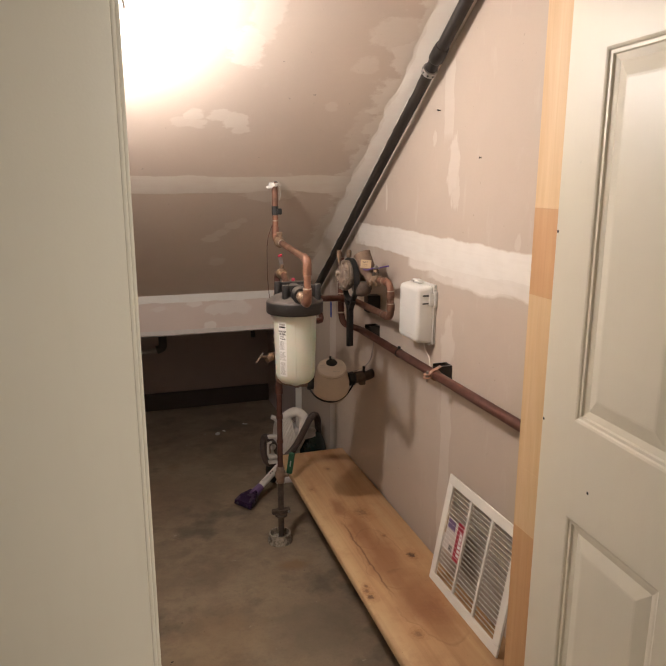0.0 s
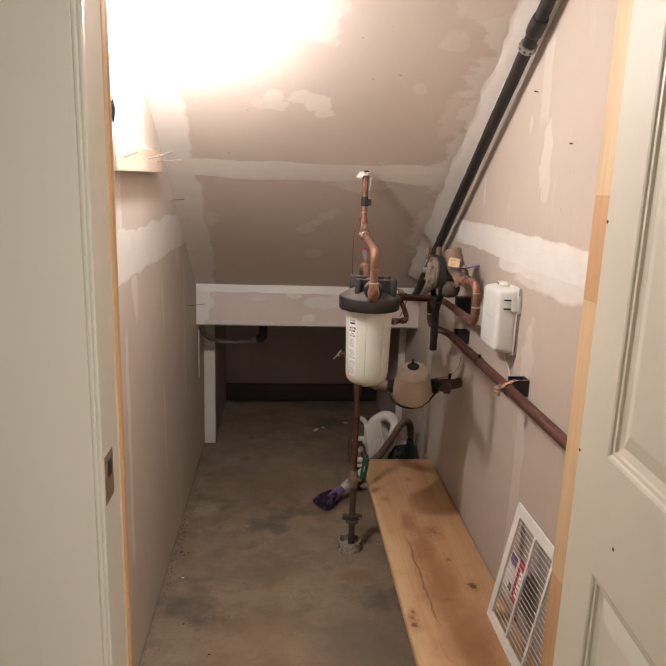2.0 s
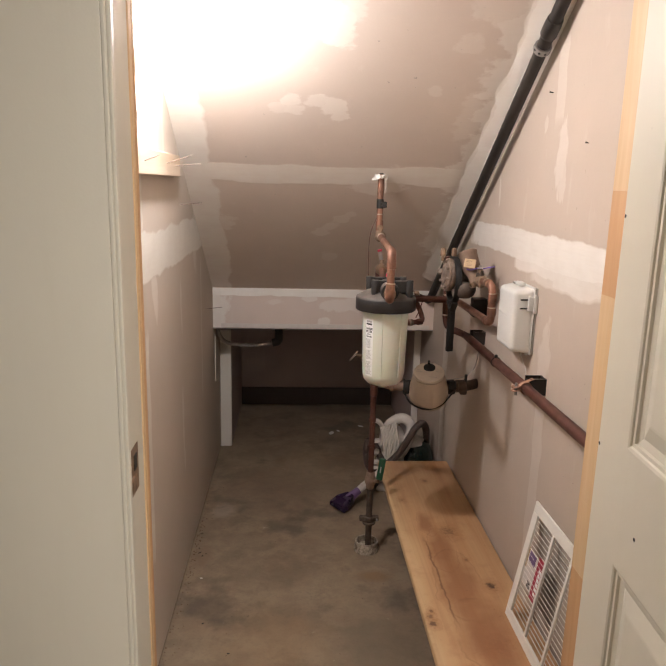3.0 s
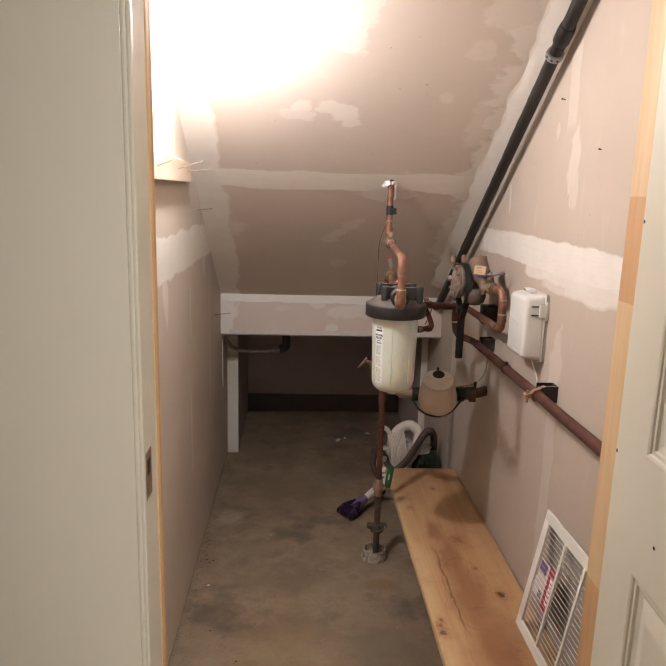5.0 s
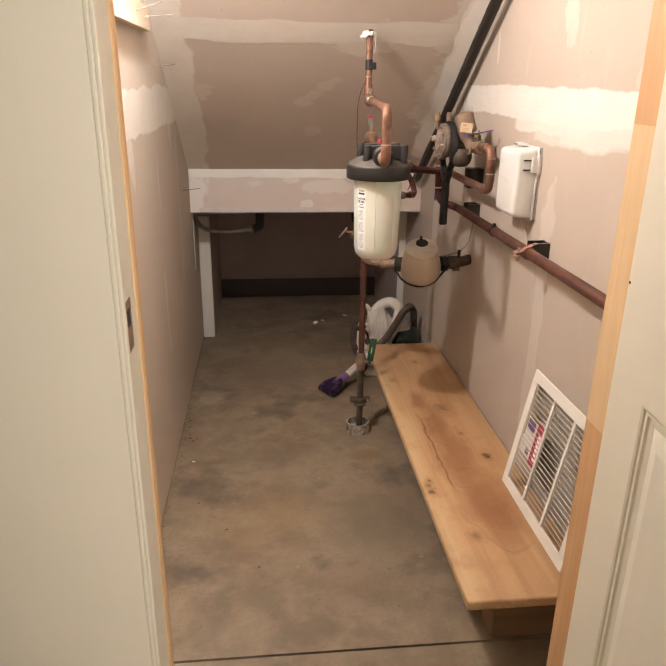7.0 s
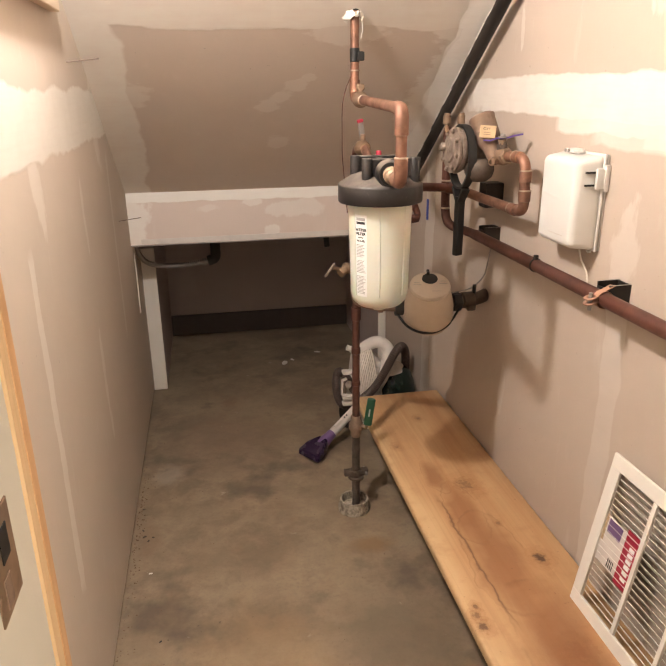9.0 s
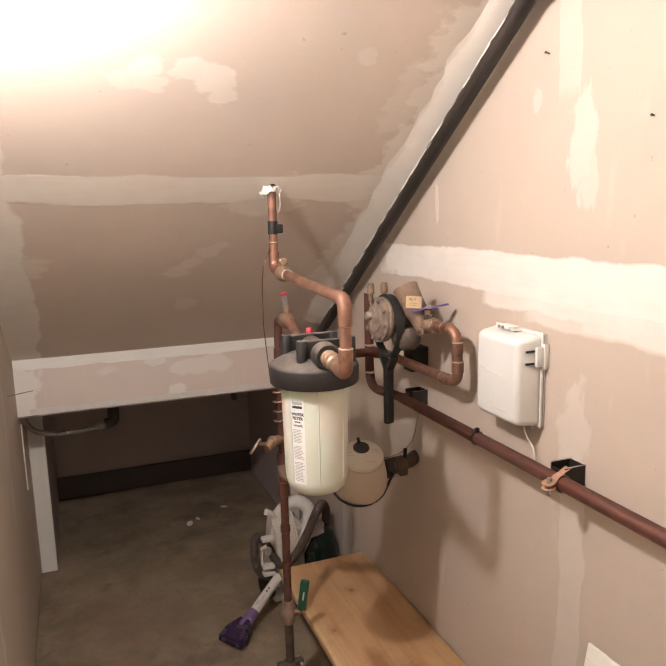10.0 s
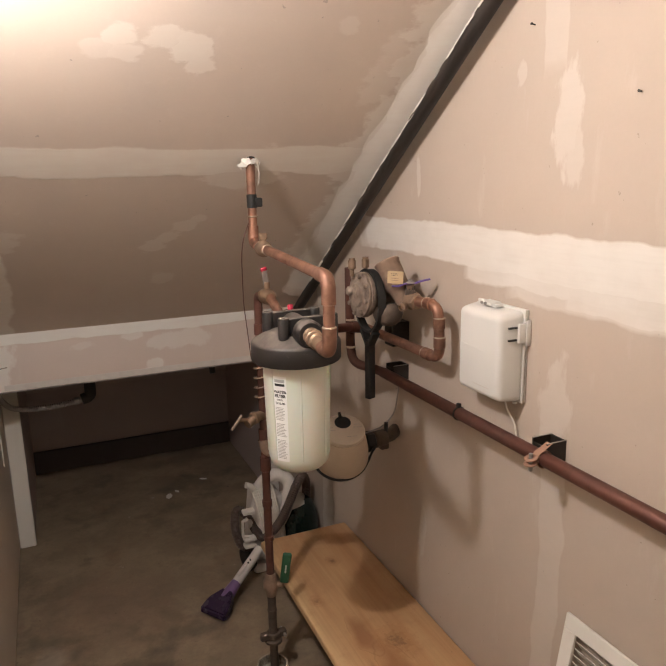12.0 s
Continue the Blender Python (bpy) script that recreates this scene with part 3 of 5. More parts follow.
structure("ceiling_sloped", own, M_SLOPE, "sloping plasterboard ceiling with joint compound seams")
own = bmesh.new()
rng = random.Random(21)
rows = []
for k in range(61):
    y = 0.60 + 1.88 * k / 60
    z = slope_z(y) - 0.0004
    e = 0.986 + rng.uniform(-0.013, 0.010)
    rows.append([own.verts.new((e, y, z)), own.verts.new((1.004 + rng.uniform(-0.002, 0.002), y, z - 0.0045 + rng.uniform(-0.0012, 0.0012))), own.verts.new((1.0185, y, z - 0.0118 + rng.uniform(-0.0012, 0.0012))), own.verts.new((1.0775, y, z - 0.024))])
for a, b in zip(rows, rows[1:]):
    for k in range(3):
        own.faces.new((a[k], a[k + 1], b[k + 1], b[k]))
structure("trim_compound_fillet", own, M_SLOPE, "ragged fillet of white joint compound in the ceiling corner", smooth=True)
header = structure("header_beam", box(-0.004, HY, HB, WR + 0.004, HY + 0.13, HT + 0.06), M_HEADER, "plasterboard boxed header across the low opening")
part("corner_bead", box(0.0, HY - 0.004, HB - 0.004, WR, HY + 0.012, HB - 0.0005), M_STEEL, header, "thin galvanised corner bead", smooth=False)
part("board_seam", box(0.04, HY - 0.0015, HB + 0.002, WR - 0.02, HY - 0.0003, HB + 0.022), M_GREYWHITE, header, "pale dusty bead flange", smooth=False)

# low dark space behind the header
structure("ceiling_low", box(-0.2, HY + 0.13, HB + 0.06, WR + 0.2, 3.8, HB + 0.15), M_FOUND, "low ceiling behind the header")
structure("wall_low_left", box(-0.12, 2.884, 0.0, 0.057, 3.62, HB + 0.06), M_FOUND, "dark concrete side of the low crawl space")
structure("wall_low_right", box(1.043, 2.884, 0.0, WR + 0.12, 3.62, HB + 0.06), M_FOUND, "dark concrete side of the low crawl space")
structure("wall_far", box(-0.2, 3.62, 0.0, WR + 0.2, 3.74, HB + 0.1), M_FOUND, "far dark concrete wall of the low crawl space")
structure("baseboard_far", box(0.058, 3.606, 0.0, 1.042, 3.6195, 0.115, 0.003), M_RUBBER, "black rubber skirting along the far wall")
structure("trim_low_left", box(0.002, 2.872, 0.004, 0.0605, 2.8835, 0.655, 0.003), M_WHITE, "white painted board edge with a chipped corner")
structure("trim_low_right", box(1.040, 2.872, 0.004, WR - 0.002, 2.8835, HB, 0.003), M_WHITE, "white painted board edge")
structure("trim_gap_left", box(-0.002, 2.66, 0.44, 0.004, 2.672, 0.68), M_WHITE, "narrow pale strip at the board's edge")

# rest of the room outside, unseen and added to close the place
structure("ceiling_outer", box(-2.4, -3.4, 2.4, 2.2, 1.2, 2.5), M_CEIL, "white ceiling of the outer room")
structure("wall_back", box(-2.4, -3.5, 0.0, 2.2, -3.4, 2.5), M_CREAM, "cream wall of the outer room")
structure("wall_outer_right", box(2.1, -3.4, 0.0, 2.2, YF, 2.5), M_CREAM, "cream wall of the outer room")
own = box(-2.4, -3.4, 0.0, -2.3, 0.36, 2.5)
own = box(-2.4, 0.96, 0.0, -2.3, 1.2, 2.5, bm=own)
own = box(-2.4, 0.36, 0.0, -2.3, 0.96, 0.8, bm=own)
own = box(-2.4, 0.36, 1.9, -2.3, 0.96, 2.5, bm=own)
structure("wall_outer_left", own, M_CREAM, "unseen cream wall of the outer room with the added window opening")
# unseen blocker: shields door and front wall from the blue light
structure("wall_partition", box(-1.3, -3.4, 0.0, -1.2, 0.66, 2.4), M_CREAM, "unseen cream wall added to keep blue light off the door")
# unseen window, added so the blue light has a source
win = thing("window_1", (-2.35, 0.66, 0.8), "unseen white framed window added as the blue light source", "window", kind="structure")
for a in ((0.36, 0.8, 0.40, 1.9), (0.92, 0.8, 0.96, 1.9), (0.40, 0.8, 0.92, 0.84), (0.40, 1.86, 0.92, 1.9)):
    part("window_frame", box(-2.37, a[0], a[1], -2.32, a[2], a[3], 0.004), M_WHITE, win)
settle(win)

# stone-faced chimney wall and hearth beyond the corner
stone_wall = structure("wall_stone", box(-2.3, 1.02, 0.0, OUT - 0.013, 1.14, 2.45), M_GROUT_GAP, "stacked grey slate wall in bluish daylight")
structure("hearth", box(-1.6, 0.74, 0.0, OUT - 0.014, 1.0, 0.185, 0.006), M_WHITE, "white hearth step below the slate wall")

# ---- door frame ----
JL, JR = 0.128, 0.908


def jamb_piece(name, x0, y0, z0, x1, y1, z1, mat, parent, bevel=0.0015):
    return part(name, box(x0, y0, z0, x1, y1, z1, bevel), mat, parent, smooth=False)


frame_ob = thing("door_frame", (0.53, 0.44, 0.0), "door frame, front half cream painted, back half raw pine", "door frame", kind="structure")
jamb_piece("jamb_front", 0.1105, YF + 0.0005, 0.0, JL, 0.502, 2.07, M_CREAM, frame_ob)
jamb_piece("jamb_back", 0.1105, 0.5025, 0.0, JL + 0.0015, 0.526, 2.07, M_JAMB, frame_ob, 0.003)
jamb_piece("jamb_edge", 0.1105, 0.5262, 0.0, JL + 0.0005, 0.548, 2.07, M_JAMB_RED, frame_ob, 0.003)
jamb_piece("jamb_front", JR, YF + 0.001, 0.0, 0.9395, 0.385, 2.07, M_CREAM, frame_ob)
heights = [0.0, 0.478, 0.736, 0.874, 1.243, 1.414, 1.70, 2.07]
for k, (a, b) in enumerate(zip(heights, heights[1:])):
    jamb_piece("jamb_back", JR - 0.001, 0.3855, a, 0.9395, YB, b - 0.0002, M_JAMB_RED if k in (0, 1, 4) else M_JAMB, frame_ob, 0.0)
jamb_piece("head_jamb", 0.1435, YF + 0.001, 2.05, JR - 0.0025, YB, 2.084, M_CREAM, frame_ob)
# casing edge step on the wall face
part("casing", box(OUT - 0.0115, YF - 0.0152, 0.0, 0.1325, YF - 0.0125, 2.12, 0.0012, 2), M_CREAM, frame_ob, "flat cream casing")
part("casing_bead", box(0.1318, YF - 0.0143, 0.0, 0.1392, YF - 0.002, 2.12, 0.0024, 3), M_CREAM, frame_ob, "rounded bead on the casing edge")
part("casing_lip", box(0.1384, YF - 0.0112, 0.0, 0.1450, YF + 0.002, 2.12, 0.0020, 3), M_CREAM, frame_ob, "narrow lip of the casing")
strike = part("strike_plate", box(JL - 0.0005, 0.408, 0.905, JL + 0.0016, 0.458, 0.985, 0.0007), M_BRASS, frame_ob, "worn brass strike plate")
part("strike_lip", tube([(JL + 0.001, 0.412, 0.930), (JL + 0.004, 0.392, 0.934), (JL + 0.004, 0.392, 0.956), (JL + 0.001, 0.412, 0.960)], 0.0016, 0.008, 8), M_BRASS, strike)
part("latch_hole", box(JL + 0.0017, 0.426, 0.946, JL + 0.0026, 0.444, 0.972), M_BLACK, strike, "dark latch hole", smooth=False)
part("latch_hole", box(JL + 0.0017, 0.420, 0.912, JL + 0.0026, 0.434, 0.936), M_BELL, strike, "worn wood behind the plate", smooth=False)
settle(frame_ob)

# ---- panelled door, open towards the room ----
DW, DH, DT = 0.765, 2.03, 0.035
STILE, PANEL_W = 0.098, 0.238
ROWS_Z = [(0.21, 0.868), (1.049, 1.660), (1.775, 1.93)]


def door_leaf():
    """Local axes: x away from the hinge, y into the leaf, z up."""
    root = thing("door_1", (0.868, 0.350, 0.008), "cream painted six-panel door standing open", "door", kind="structure")
    cols = [STILE, STILE + PANEL_W + 0.085]
    xs = [0.0, cols[0], cols[0] + PANEL_W, cols[1], cols[1] + PANEL_W, DW]
    for k in (0, 2, 4):
        part("stile", box(xs[k], 0, 0, xs[k + 1], DT, DH), M_DOOR, root, smooth=False)
    zs = [0.0] + [z for r in ROWS_Z for z in r] + [DH]
    for c in cols:
        for k in range(0, len(zs), 2):
            part("rail", box(c, 0, zs[k], c + PANEL_W, DT, zs[k + 1]), M_DOOR, root, smooth=False)
        for a, b in ROWS_Z:
            bmp = bmesh.new()
            prof = [(0.0, 0.0), (0.004, -0.0015), (0.006, -0.004), (0.011, -0.0045), (0.013, -0.008), (0.020, -0.0095), (0.024, -0.0105), (0.048, -0.0035), (0.052, -0.003)]
            rings = []
            for ins, dep in prof:
                rings.append([bmp.verts.new(q) for q in ((c + ins, -dep, a + ins), (c + PANEL_W - ins, -dep, a + ins), (c + PANEL_W - ins, -dep, b - ins), (c + ins, -dep, b - ins))])
            for r0, r1 in zip(rings, rings[1:]):
                for k in range(4):
                    bmp.faces.new((r0[k], r0[(k + 1) % 4], r1[(k + 1) % 4], r1[k]))
            bmp.faces.new(rings[-1])
            back = [bmp.verts.new((v.co.x, DT - 0.004, v.co.z)) for v in rings[0]]
            bmp.faces.new(back[::-1])
            part("panel", bmp, M_DOOR, root, smooth=False)
    for hx, hz in ((0.143, 1.251), (0.152, 0.937), (0.004, 1.02), (0.004, 1.37)):
        part("nail_hole", lathe([(0.0038 if hx == 0.143 else 0.0020, 0.0), (0.003, 0.0008), (0.0, 0.0012)], (hx, 0.0003 if hx != 0.143 else 0.0080, hz), (0, -1, 0), 10), M_BLACK, root, "dark nail hole")
    part("knob", lathe([(0.032, 0), (0.032, 0.006), (0.012, 0.012), (0.012, 0.03), (0.026, 0.04), (0.028, 0.05), (0.02, 0.062), (0, 0.065)], (DW - 0.06, 0, 0.93), (0, -1, 0)), M_BRASS, root, "dull brass door knob")
    ang = math.atan2(-1.0, -0.06)
    root.rotation_euler = (0, 0, ang)
    return root


door = door_leaf()

# ---- slate stones ----
rng = random.Random(4)
zc = 0.19
while zc < 1.6:
    h = rng.uniform(0.05, 0.12)
    xc = -1.0
    while xc < OUT - 0.02:
        w = rng.uniform(0.14, 0.34)
        x1 = min(xc + w, OUT - 0.016)
        if x1 - xc > 0.03:
            own = box(xc + 0.002, 1.0 - rng.uniform(0.0, 0.025), zc + 0.002, x1 - 0.002, 1.03, zc + h - 0.002, 0.005)
            for v in own.verts:
                if v.co.y < 1.005:
                    v.co += Vector((rng.uniform(-0.003, 0.003), rng.uniform(-0.006, 0.006), rng.uniform(-0.003, 0.003)))
            part("stone", own, M_SLATE, stone_wall, smooth=False)
        xc += w
    zc += h

# ---- lamps ----
bulb = thing("bare_bulb_lamp", (BULB[0], BULB[1] + 0.06, slope_z(BULB[1] + 0.06)), "bare lit bulb in a white porcelain lampholder on the sloping ceiling", "lamp")
nrm = Vector((0, -PITCH, -1)).normalized()
top = Vector((BULB[0], BULB[1] + 0.068, slope_z(BULB[1] + 0.068)))
part("lampholder", lathe([(0.055, 0.0), (0.055, 0.012), (0.040, 0.026), (0.026, 0.034), (0.024, 0.048), (0.0, 0.048)], top, nrm, 28), M_PORCELAIN, bulb, "white porcelain lampholder")
glass = part("glass_bulb", lathe([(0.013, 0.0), (0.014, 0.02), (0.026, 0.045), (0.030, 0.062), (0.027, 0.08), (0.015, 0.091), (0.0, 0.094)], top + nrm * 0.046, nrm, 24), M_BULB, bulb, "glowing glass bulb")
glass.visible_shadow = False
settle(bulb)
# unseen lamp body, added to go with the outer room light
flush = thing("ceiling_lamp", (1.25, -1.2, 2.4), "unseen round flush lamp added to light the outer room", "lamp")
part("base", lathe([(0.18, 0), (0.18, 0.02), (0.0, 0.02)], (1.25, -1.2, 2.3995), (0, 0, -1), 28), M_WHITE, flush)
shade = part("shade", lathe([(0.17, 0), (0.165, 0.025), (0.11, 0.05), (0, 0.06)], (1.25, -1.2, 2.379), (0, 0, -1), 28), M_LAMPGLASS, flush, "frosted glass shade")
shade.visible_shadow = False
settle(flush)

# ---- bench ----
bench = thing("plank_bench", (0.925, 1.36, 0.0), "low bench of one knotty water-stained pine plank", "bench")
own = box(0.786, 0.585, 0.206, 1.074, 2.14, 0.232, 0.006, 3)
for v in own.verts:
    if v.co.x < 0.9:
        v.co.x -= 0.019 + 0.005 * (2.14 - v.co.y) / 1.555
part("plank", own, M_BENCH, bench, "knotty stained plank")
for y in (0.737, 1.90):
    part("support", box(0.875, y - 0.03, 0.0, 1.06, y + 0.045, 0.2055, 0.004), M_BLOCK, bench, "rough wooden block")
settle(bench)

# ---- return-air grille leaning on the wall ----


def grille():
    w, h = 0.40, 0.352
    root = thing("air_grille", (1.004, 0.662, 0.2325), "white louvred return-air grille leaning against the wall on the plank", "vent grille")
    b = 0.030
    def frame_bar(x0, z0, x1, z1, t=0.007):
        return box(x0, -t, z0, x1, 0, z1, 0.0012)
    for r in ((0, 0, w, b), (0, h - b, w, h), (0, b, b, h - b), (w - b, b, w, h - b)):
        part("frame", frame_bar(*r), M_GRILLE, root)
    inner_w = w - 2 * b
    cols = 3
    bar = 0.011
    cw = (inner_w - bar * (cols - 1)) / cols
    for c in range(cols - 1):
        x = b + cw * (c + 1) + bar * c
        part("divider", frame_bar(x, b, x + bar, h - b, 0.0066), M_GRILLE, root)
    n = 21
    slat = None
    for c in range(cols):
        x = b + c * (cw + bar)
        for k in range(n):
            z = b + (h - 2 * b) * (k + 0.5) / n
            if slat is None:
                own = box(0.0008, -0.0005, -0.0118, cw - 0.0008, 0.0005, 0.0118)
                slat = part("slat", own, M_GRILLE, root, smooth=False)
                ob = slat
            else:
                ob = new("slat", slat.data)
                ob.parent = root
            ob.location = (x, 0.0058, z)
            ob.rotation_euler = (radians(44), 0, 0)
    # torn package insert behind the slats
    far = w - b
    tag = part("package_label", box(far - cw + 0.001, -0.0016, 0.118, far - cw * 0.62, -0.0010, 0.236), M_RED, root, "torn glossy package insert, red and silver", smooth=False)
    part("label_film", box(far - cw * 0.615, -0.0016, 0.128, far + 0.004, -0.0010, 0.228), M_GREYWHITE, tag, "silvery plastic film", smooth=False)
    part("label_edge", box(far - 0.006, -0.0024, 0.172, far + 0.006, -0.0018, 0.230), M_YELLOW, tag, "tan card edge", smooth=False)
    part("label_violet", box(far - cw * 0.5, -0.0024, 0.196, far - cw * 0.1, -0.0018, 0.226), M_LILAC, tag, "violet print", smooth=False)
    for k in range(4):
        part("barcode_bar", box(far - cw * (0.52 - 0.05 * k), -0.0024, 0.131, far - cw * (0.50 - 0.05 * k), -0.0018, 0.150), M_INK, tag, smooth=False)
    for k in range(6):
        part("print_bar", box(far - cw * 0.92, -0.0024, 0.135 + k * 0.013, far - cw * 0.78, -0.0018, 0.143 + k * 0.013), M_LABEL, tag, smooth=False)
    tilt = math.degrees(math.atan2(0.062, 0.338))
    # local x runs along +y of the room, local -y faces the closet
    root.matrix_world = Matrix.Translation((1.008, 0.656, 0.2325)) @ Matrix(((0, 1, 0, 0), (1, 0, 0, 0), (0, 0, 1, 0), (0, 0, 0, 1))) @ pose(0, 0, 0, -tilt, 0, 0) @ pose(0, 0, 0, 0, 0.8, 0)
    return root


grille()

# ---- plumbing ----
R34 = 0.0111


def coupling(parent, p, d, r=0.0132, length=0.026, mat=None, name="coupling"):
    d = Vector(d).normalized()
    a = Vector(p) - d * length / 2
    return part(name, lathe([(r - 0.002, 0), (r, 0.0015), (r, length - 0.0015), (r - 0.002, length)], a, d, 18), mat or M_COPPER, parent)


def solder_ring(parent, p, d, r=0.0136):
    d = Vector(d).normalized()
    return part("solder_ring", lathe([(r - 0.0015, 0), (r, 0.0012), (r, 0.003), (r - 0.0015, 0.0042)], Vector(p) - d * 0.002, d, 18), M_SOLDER, parent)


def hexnut(parent, p, d, r=0.018, length=0.016, mat=None):
    d = Vector(d).normalized()
    return part("nut", lathe([(r * 0.9, 0), (r, 0.002), (r, length - 0.002), (r * 0.9, length)], Vector(p) - d * length / 2, d, 6), mat or M_BRASS, parent, smooth=False)


# riser from the floor to the filter inlet
RX, RY = 0.694, 1.800
riser = thing("supply_riser", (RX, RY, 0.0), "old brown copper supply riser with valves rising from a floor sleeve", "pipe")
part("pipe", tube([(RX, RY, 0.262), (RX, RY, 1.118), (RX - 0.001, 1.735, 1.128)], R34, 0.02), M_COPPER_OLD, riser)
part("lower_pipe", tube([(RX, RY, 0.0125), (RX, RY, 0.268)], R34 + 0.001), M_IRON, riser, "dirty iron lower pipe")
part("floor_sleeve", lathe([(0.050, 0.0), (0.051, 0.010), (0.046, 0.022), (0.045, 0.040), (0.040, 0.040), (0.039, 0.012), (0.0, 0.012)], (RX - 0.006, RY, 0.0), (0, 0, 1), 28), M_CHIPPED, riser, "chipped white pipe sleeve in the floor")
for z, r, l in ((0.135, 0.019, 0.018), (0.118, 0.025, 0.010), (0.44, 0.0135, 0.014), (0.545, 0.0135, 0.02), (0.66, 0.0145, 0.04), (0.735, 0.0145, 0.05), (1.03, 0.0135, 0.03), (0.215, 0.0132, 0.008)):
    coupling(riser, (RX, RY, z), (0, 0, 1), r, l, M_IRON if z < 0.25 else M_COPPER_OLD)
for s in (-1, 1):
    part("clamp_ear", box(RX + s * 0.026 - 0.012, RY - 0.010, 0.125, RX + s * 0.026 + 0.012, RY + 0.010, 0.145, 0.003), M_IRON, riser)
part("clamp_bolt", tube([(RX + 0.03, RY - 0.022, 0.135), (RX + 0.03, RY + 0.022, 0.135)], 0.004), M_STEEL, riser)
ball = part("ball_valve", lathe([(0.014, 0), (0.0165, 0.006), (0.0165, 0.016), (0.022, 0.026), (0.022, 0.044), (0.0165, 0.054), (0.0165, 0.064), (0.014, 0.07)], (RX, RY, 0.262), (0, 0, 1), 18), M_BELL, riser, "dull brass ball valve")
part("valve_stem", tube([(RX, RY, 0.298), (RX + 0.028, RY - 0.024, 0.302)], 0.008), M_BRASS, ball)
part("valve_handle", move(box(-0.0125, -0.0065, 0.0, 0.0125, 0.0065, 0.092, 0.0060, 4), pose(RX + 0.030, RY - 0.026, 0.308, 0, 8, -20)), M_GREEN, ball, "green plastic lever handle")
part("handle_print", move(box(-0.0022, -0.0072, 0.034, 0.0022, -0.0066, 0.058), pose(RX + 0.030, RY - 0.026, 0.308, 0, 8, -20)), M_GREYINK, ball, "worn print on the handle", smooth=False)
bib = part("hose_bib", tube([(RX, RY, 0.80), (RX - 0.030, RY - 0.018, 0.80), (RX - 0.052, RY - 0.03, 0.79)], 0.0125, 0.012), M_BRASS, riser, "dull brass drain valve")
coupling(bib, (RX - 0.03, RY - 0.018, 0.80), (-1, -0.6, 0), 0.0165, 0.012, M_BRASS, "collar")
part("tee_handle", tube([(RX - 0.096, RY - 0.040, 0.786), (RX - 0.080, RY - 0.040, 0.806), (RX - 0.068, RY - 0.036, 0.820)], 0.0038), M_BRONZE, bib, "grey tee handle")
part("bib_stem", tube([(RX - 0.045, RY - 0.026, 0.80), (RX - 0.074, RY - 0.038, 0.808)], 0.005), M_BRASS, bib)
for k in range(6):
    z = 0.84 + k * 0.026
    pts = [(RX + 0.0175 * math.cos(a) - 0.003, RY + 0.0175 * math.sin(a), z + 0.003 * a) for a in [q * 0.5 for q in range(13)]]
    part("wire_coil", tube(pts, 0.0016, seg=6), M_SOLDER, riser)
top_valve = part("ball_valve", lathe([(0.013, 0), (0.0155, 0.006), (0.0155, 0.016), (0.020, 0.022), (0.020, 0.040), (0.0155, 0.046), (0.0155, 0.058), (0.013, 0.062)], (RX - 0.001, 1.750, 1.128), (0, -1, 0.0), 18), M_BRASS, riser, "brass ball valve before the filter")
part("valve_stem", tube([(RX, 1.719, 1.128), (RX, 1.719, 1.162)], 0.007), M_BRASS, top_valve)
part("valve_handle", move(box(-0.007, -0.002, 0.0, 0.007, 0.002, 0.045, 0.0012), pose(RX, 1.722, 1.152, 14, -12, 0)), M_STEEL, top_valve, "bare steel lever")
part("handle_grip", move(box(-0.0080, -0.0030, 0.041, 0.0080, 0.0030, 0.049, 0.0014), pose(RX, 1.722, 1.152, 14, -12, 0)), M_RED, top_valve, "red grip end")
part("inlet_pipe", tube([(RX - 0.001, 1.692, 1.128), (0.684, 1.60, 1.104)], R34, 0.0), M_COPPER, riser)
settle(riser)

# water filter
FX, FY = 0.684, 1.500
filt = thing("water_filter", (FX, FY, 0.775), "large water filter housing with black cap and milky white sump", "water filter")
sump = part("sump", lathe([(0.0, 0.0), (0.034, 0.0), (0.052, 0.005), (0.063, 0.016), (0.068, 0.034), (0.0695, 0.095), (0.0735, 0.245), (0.0735, 0.258)], (FX, FY, 0.779), (0, 0, 1), 48), M_SUMP, filt, "milky white plastic sump")
for k in range(7):
    a = radians(-104 + 51.4 * k)
    d = Vector((math.cos(a), math.sin(a), 0))
    p0, p1 = Vector((FX, FY, 0.815)) + d * 0.0680, Vector((FX, FY, 1.025)) + d * 0.0725
    part("rib", tube([p0, p1], 0.0022, seg=8), M_SUMP, sump)
part("drain_boss", lathe([(0.014, 0), (0.014, 0.012), (0.0, 0.012)], (FX, FY, 0.780), (0, 0, -1), 16), M_SUMP, sump)
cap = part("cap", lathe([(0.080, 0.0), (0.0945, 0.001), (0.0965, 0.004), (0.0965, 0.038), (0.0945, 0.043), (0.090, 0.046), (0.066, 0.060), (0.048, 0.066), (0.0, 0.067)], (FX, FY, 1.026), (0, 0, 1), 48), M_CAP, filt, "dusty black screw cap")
for yb, xb in ((-0.046, 0.012), (0.036, 0.004)):
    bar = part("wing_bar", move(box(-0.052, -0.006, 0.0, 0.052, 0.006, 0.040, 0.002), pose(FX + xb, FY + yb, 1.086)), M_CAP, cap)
    for e in (-1, 1):
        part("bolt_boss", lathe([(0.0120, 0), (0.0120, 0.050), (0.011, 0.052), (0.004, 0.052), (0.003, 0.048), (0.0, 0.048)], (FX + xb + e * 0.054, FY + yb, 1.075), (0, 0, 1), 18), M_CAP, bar)
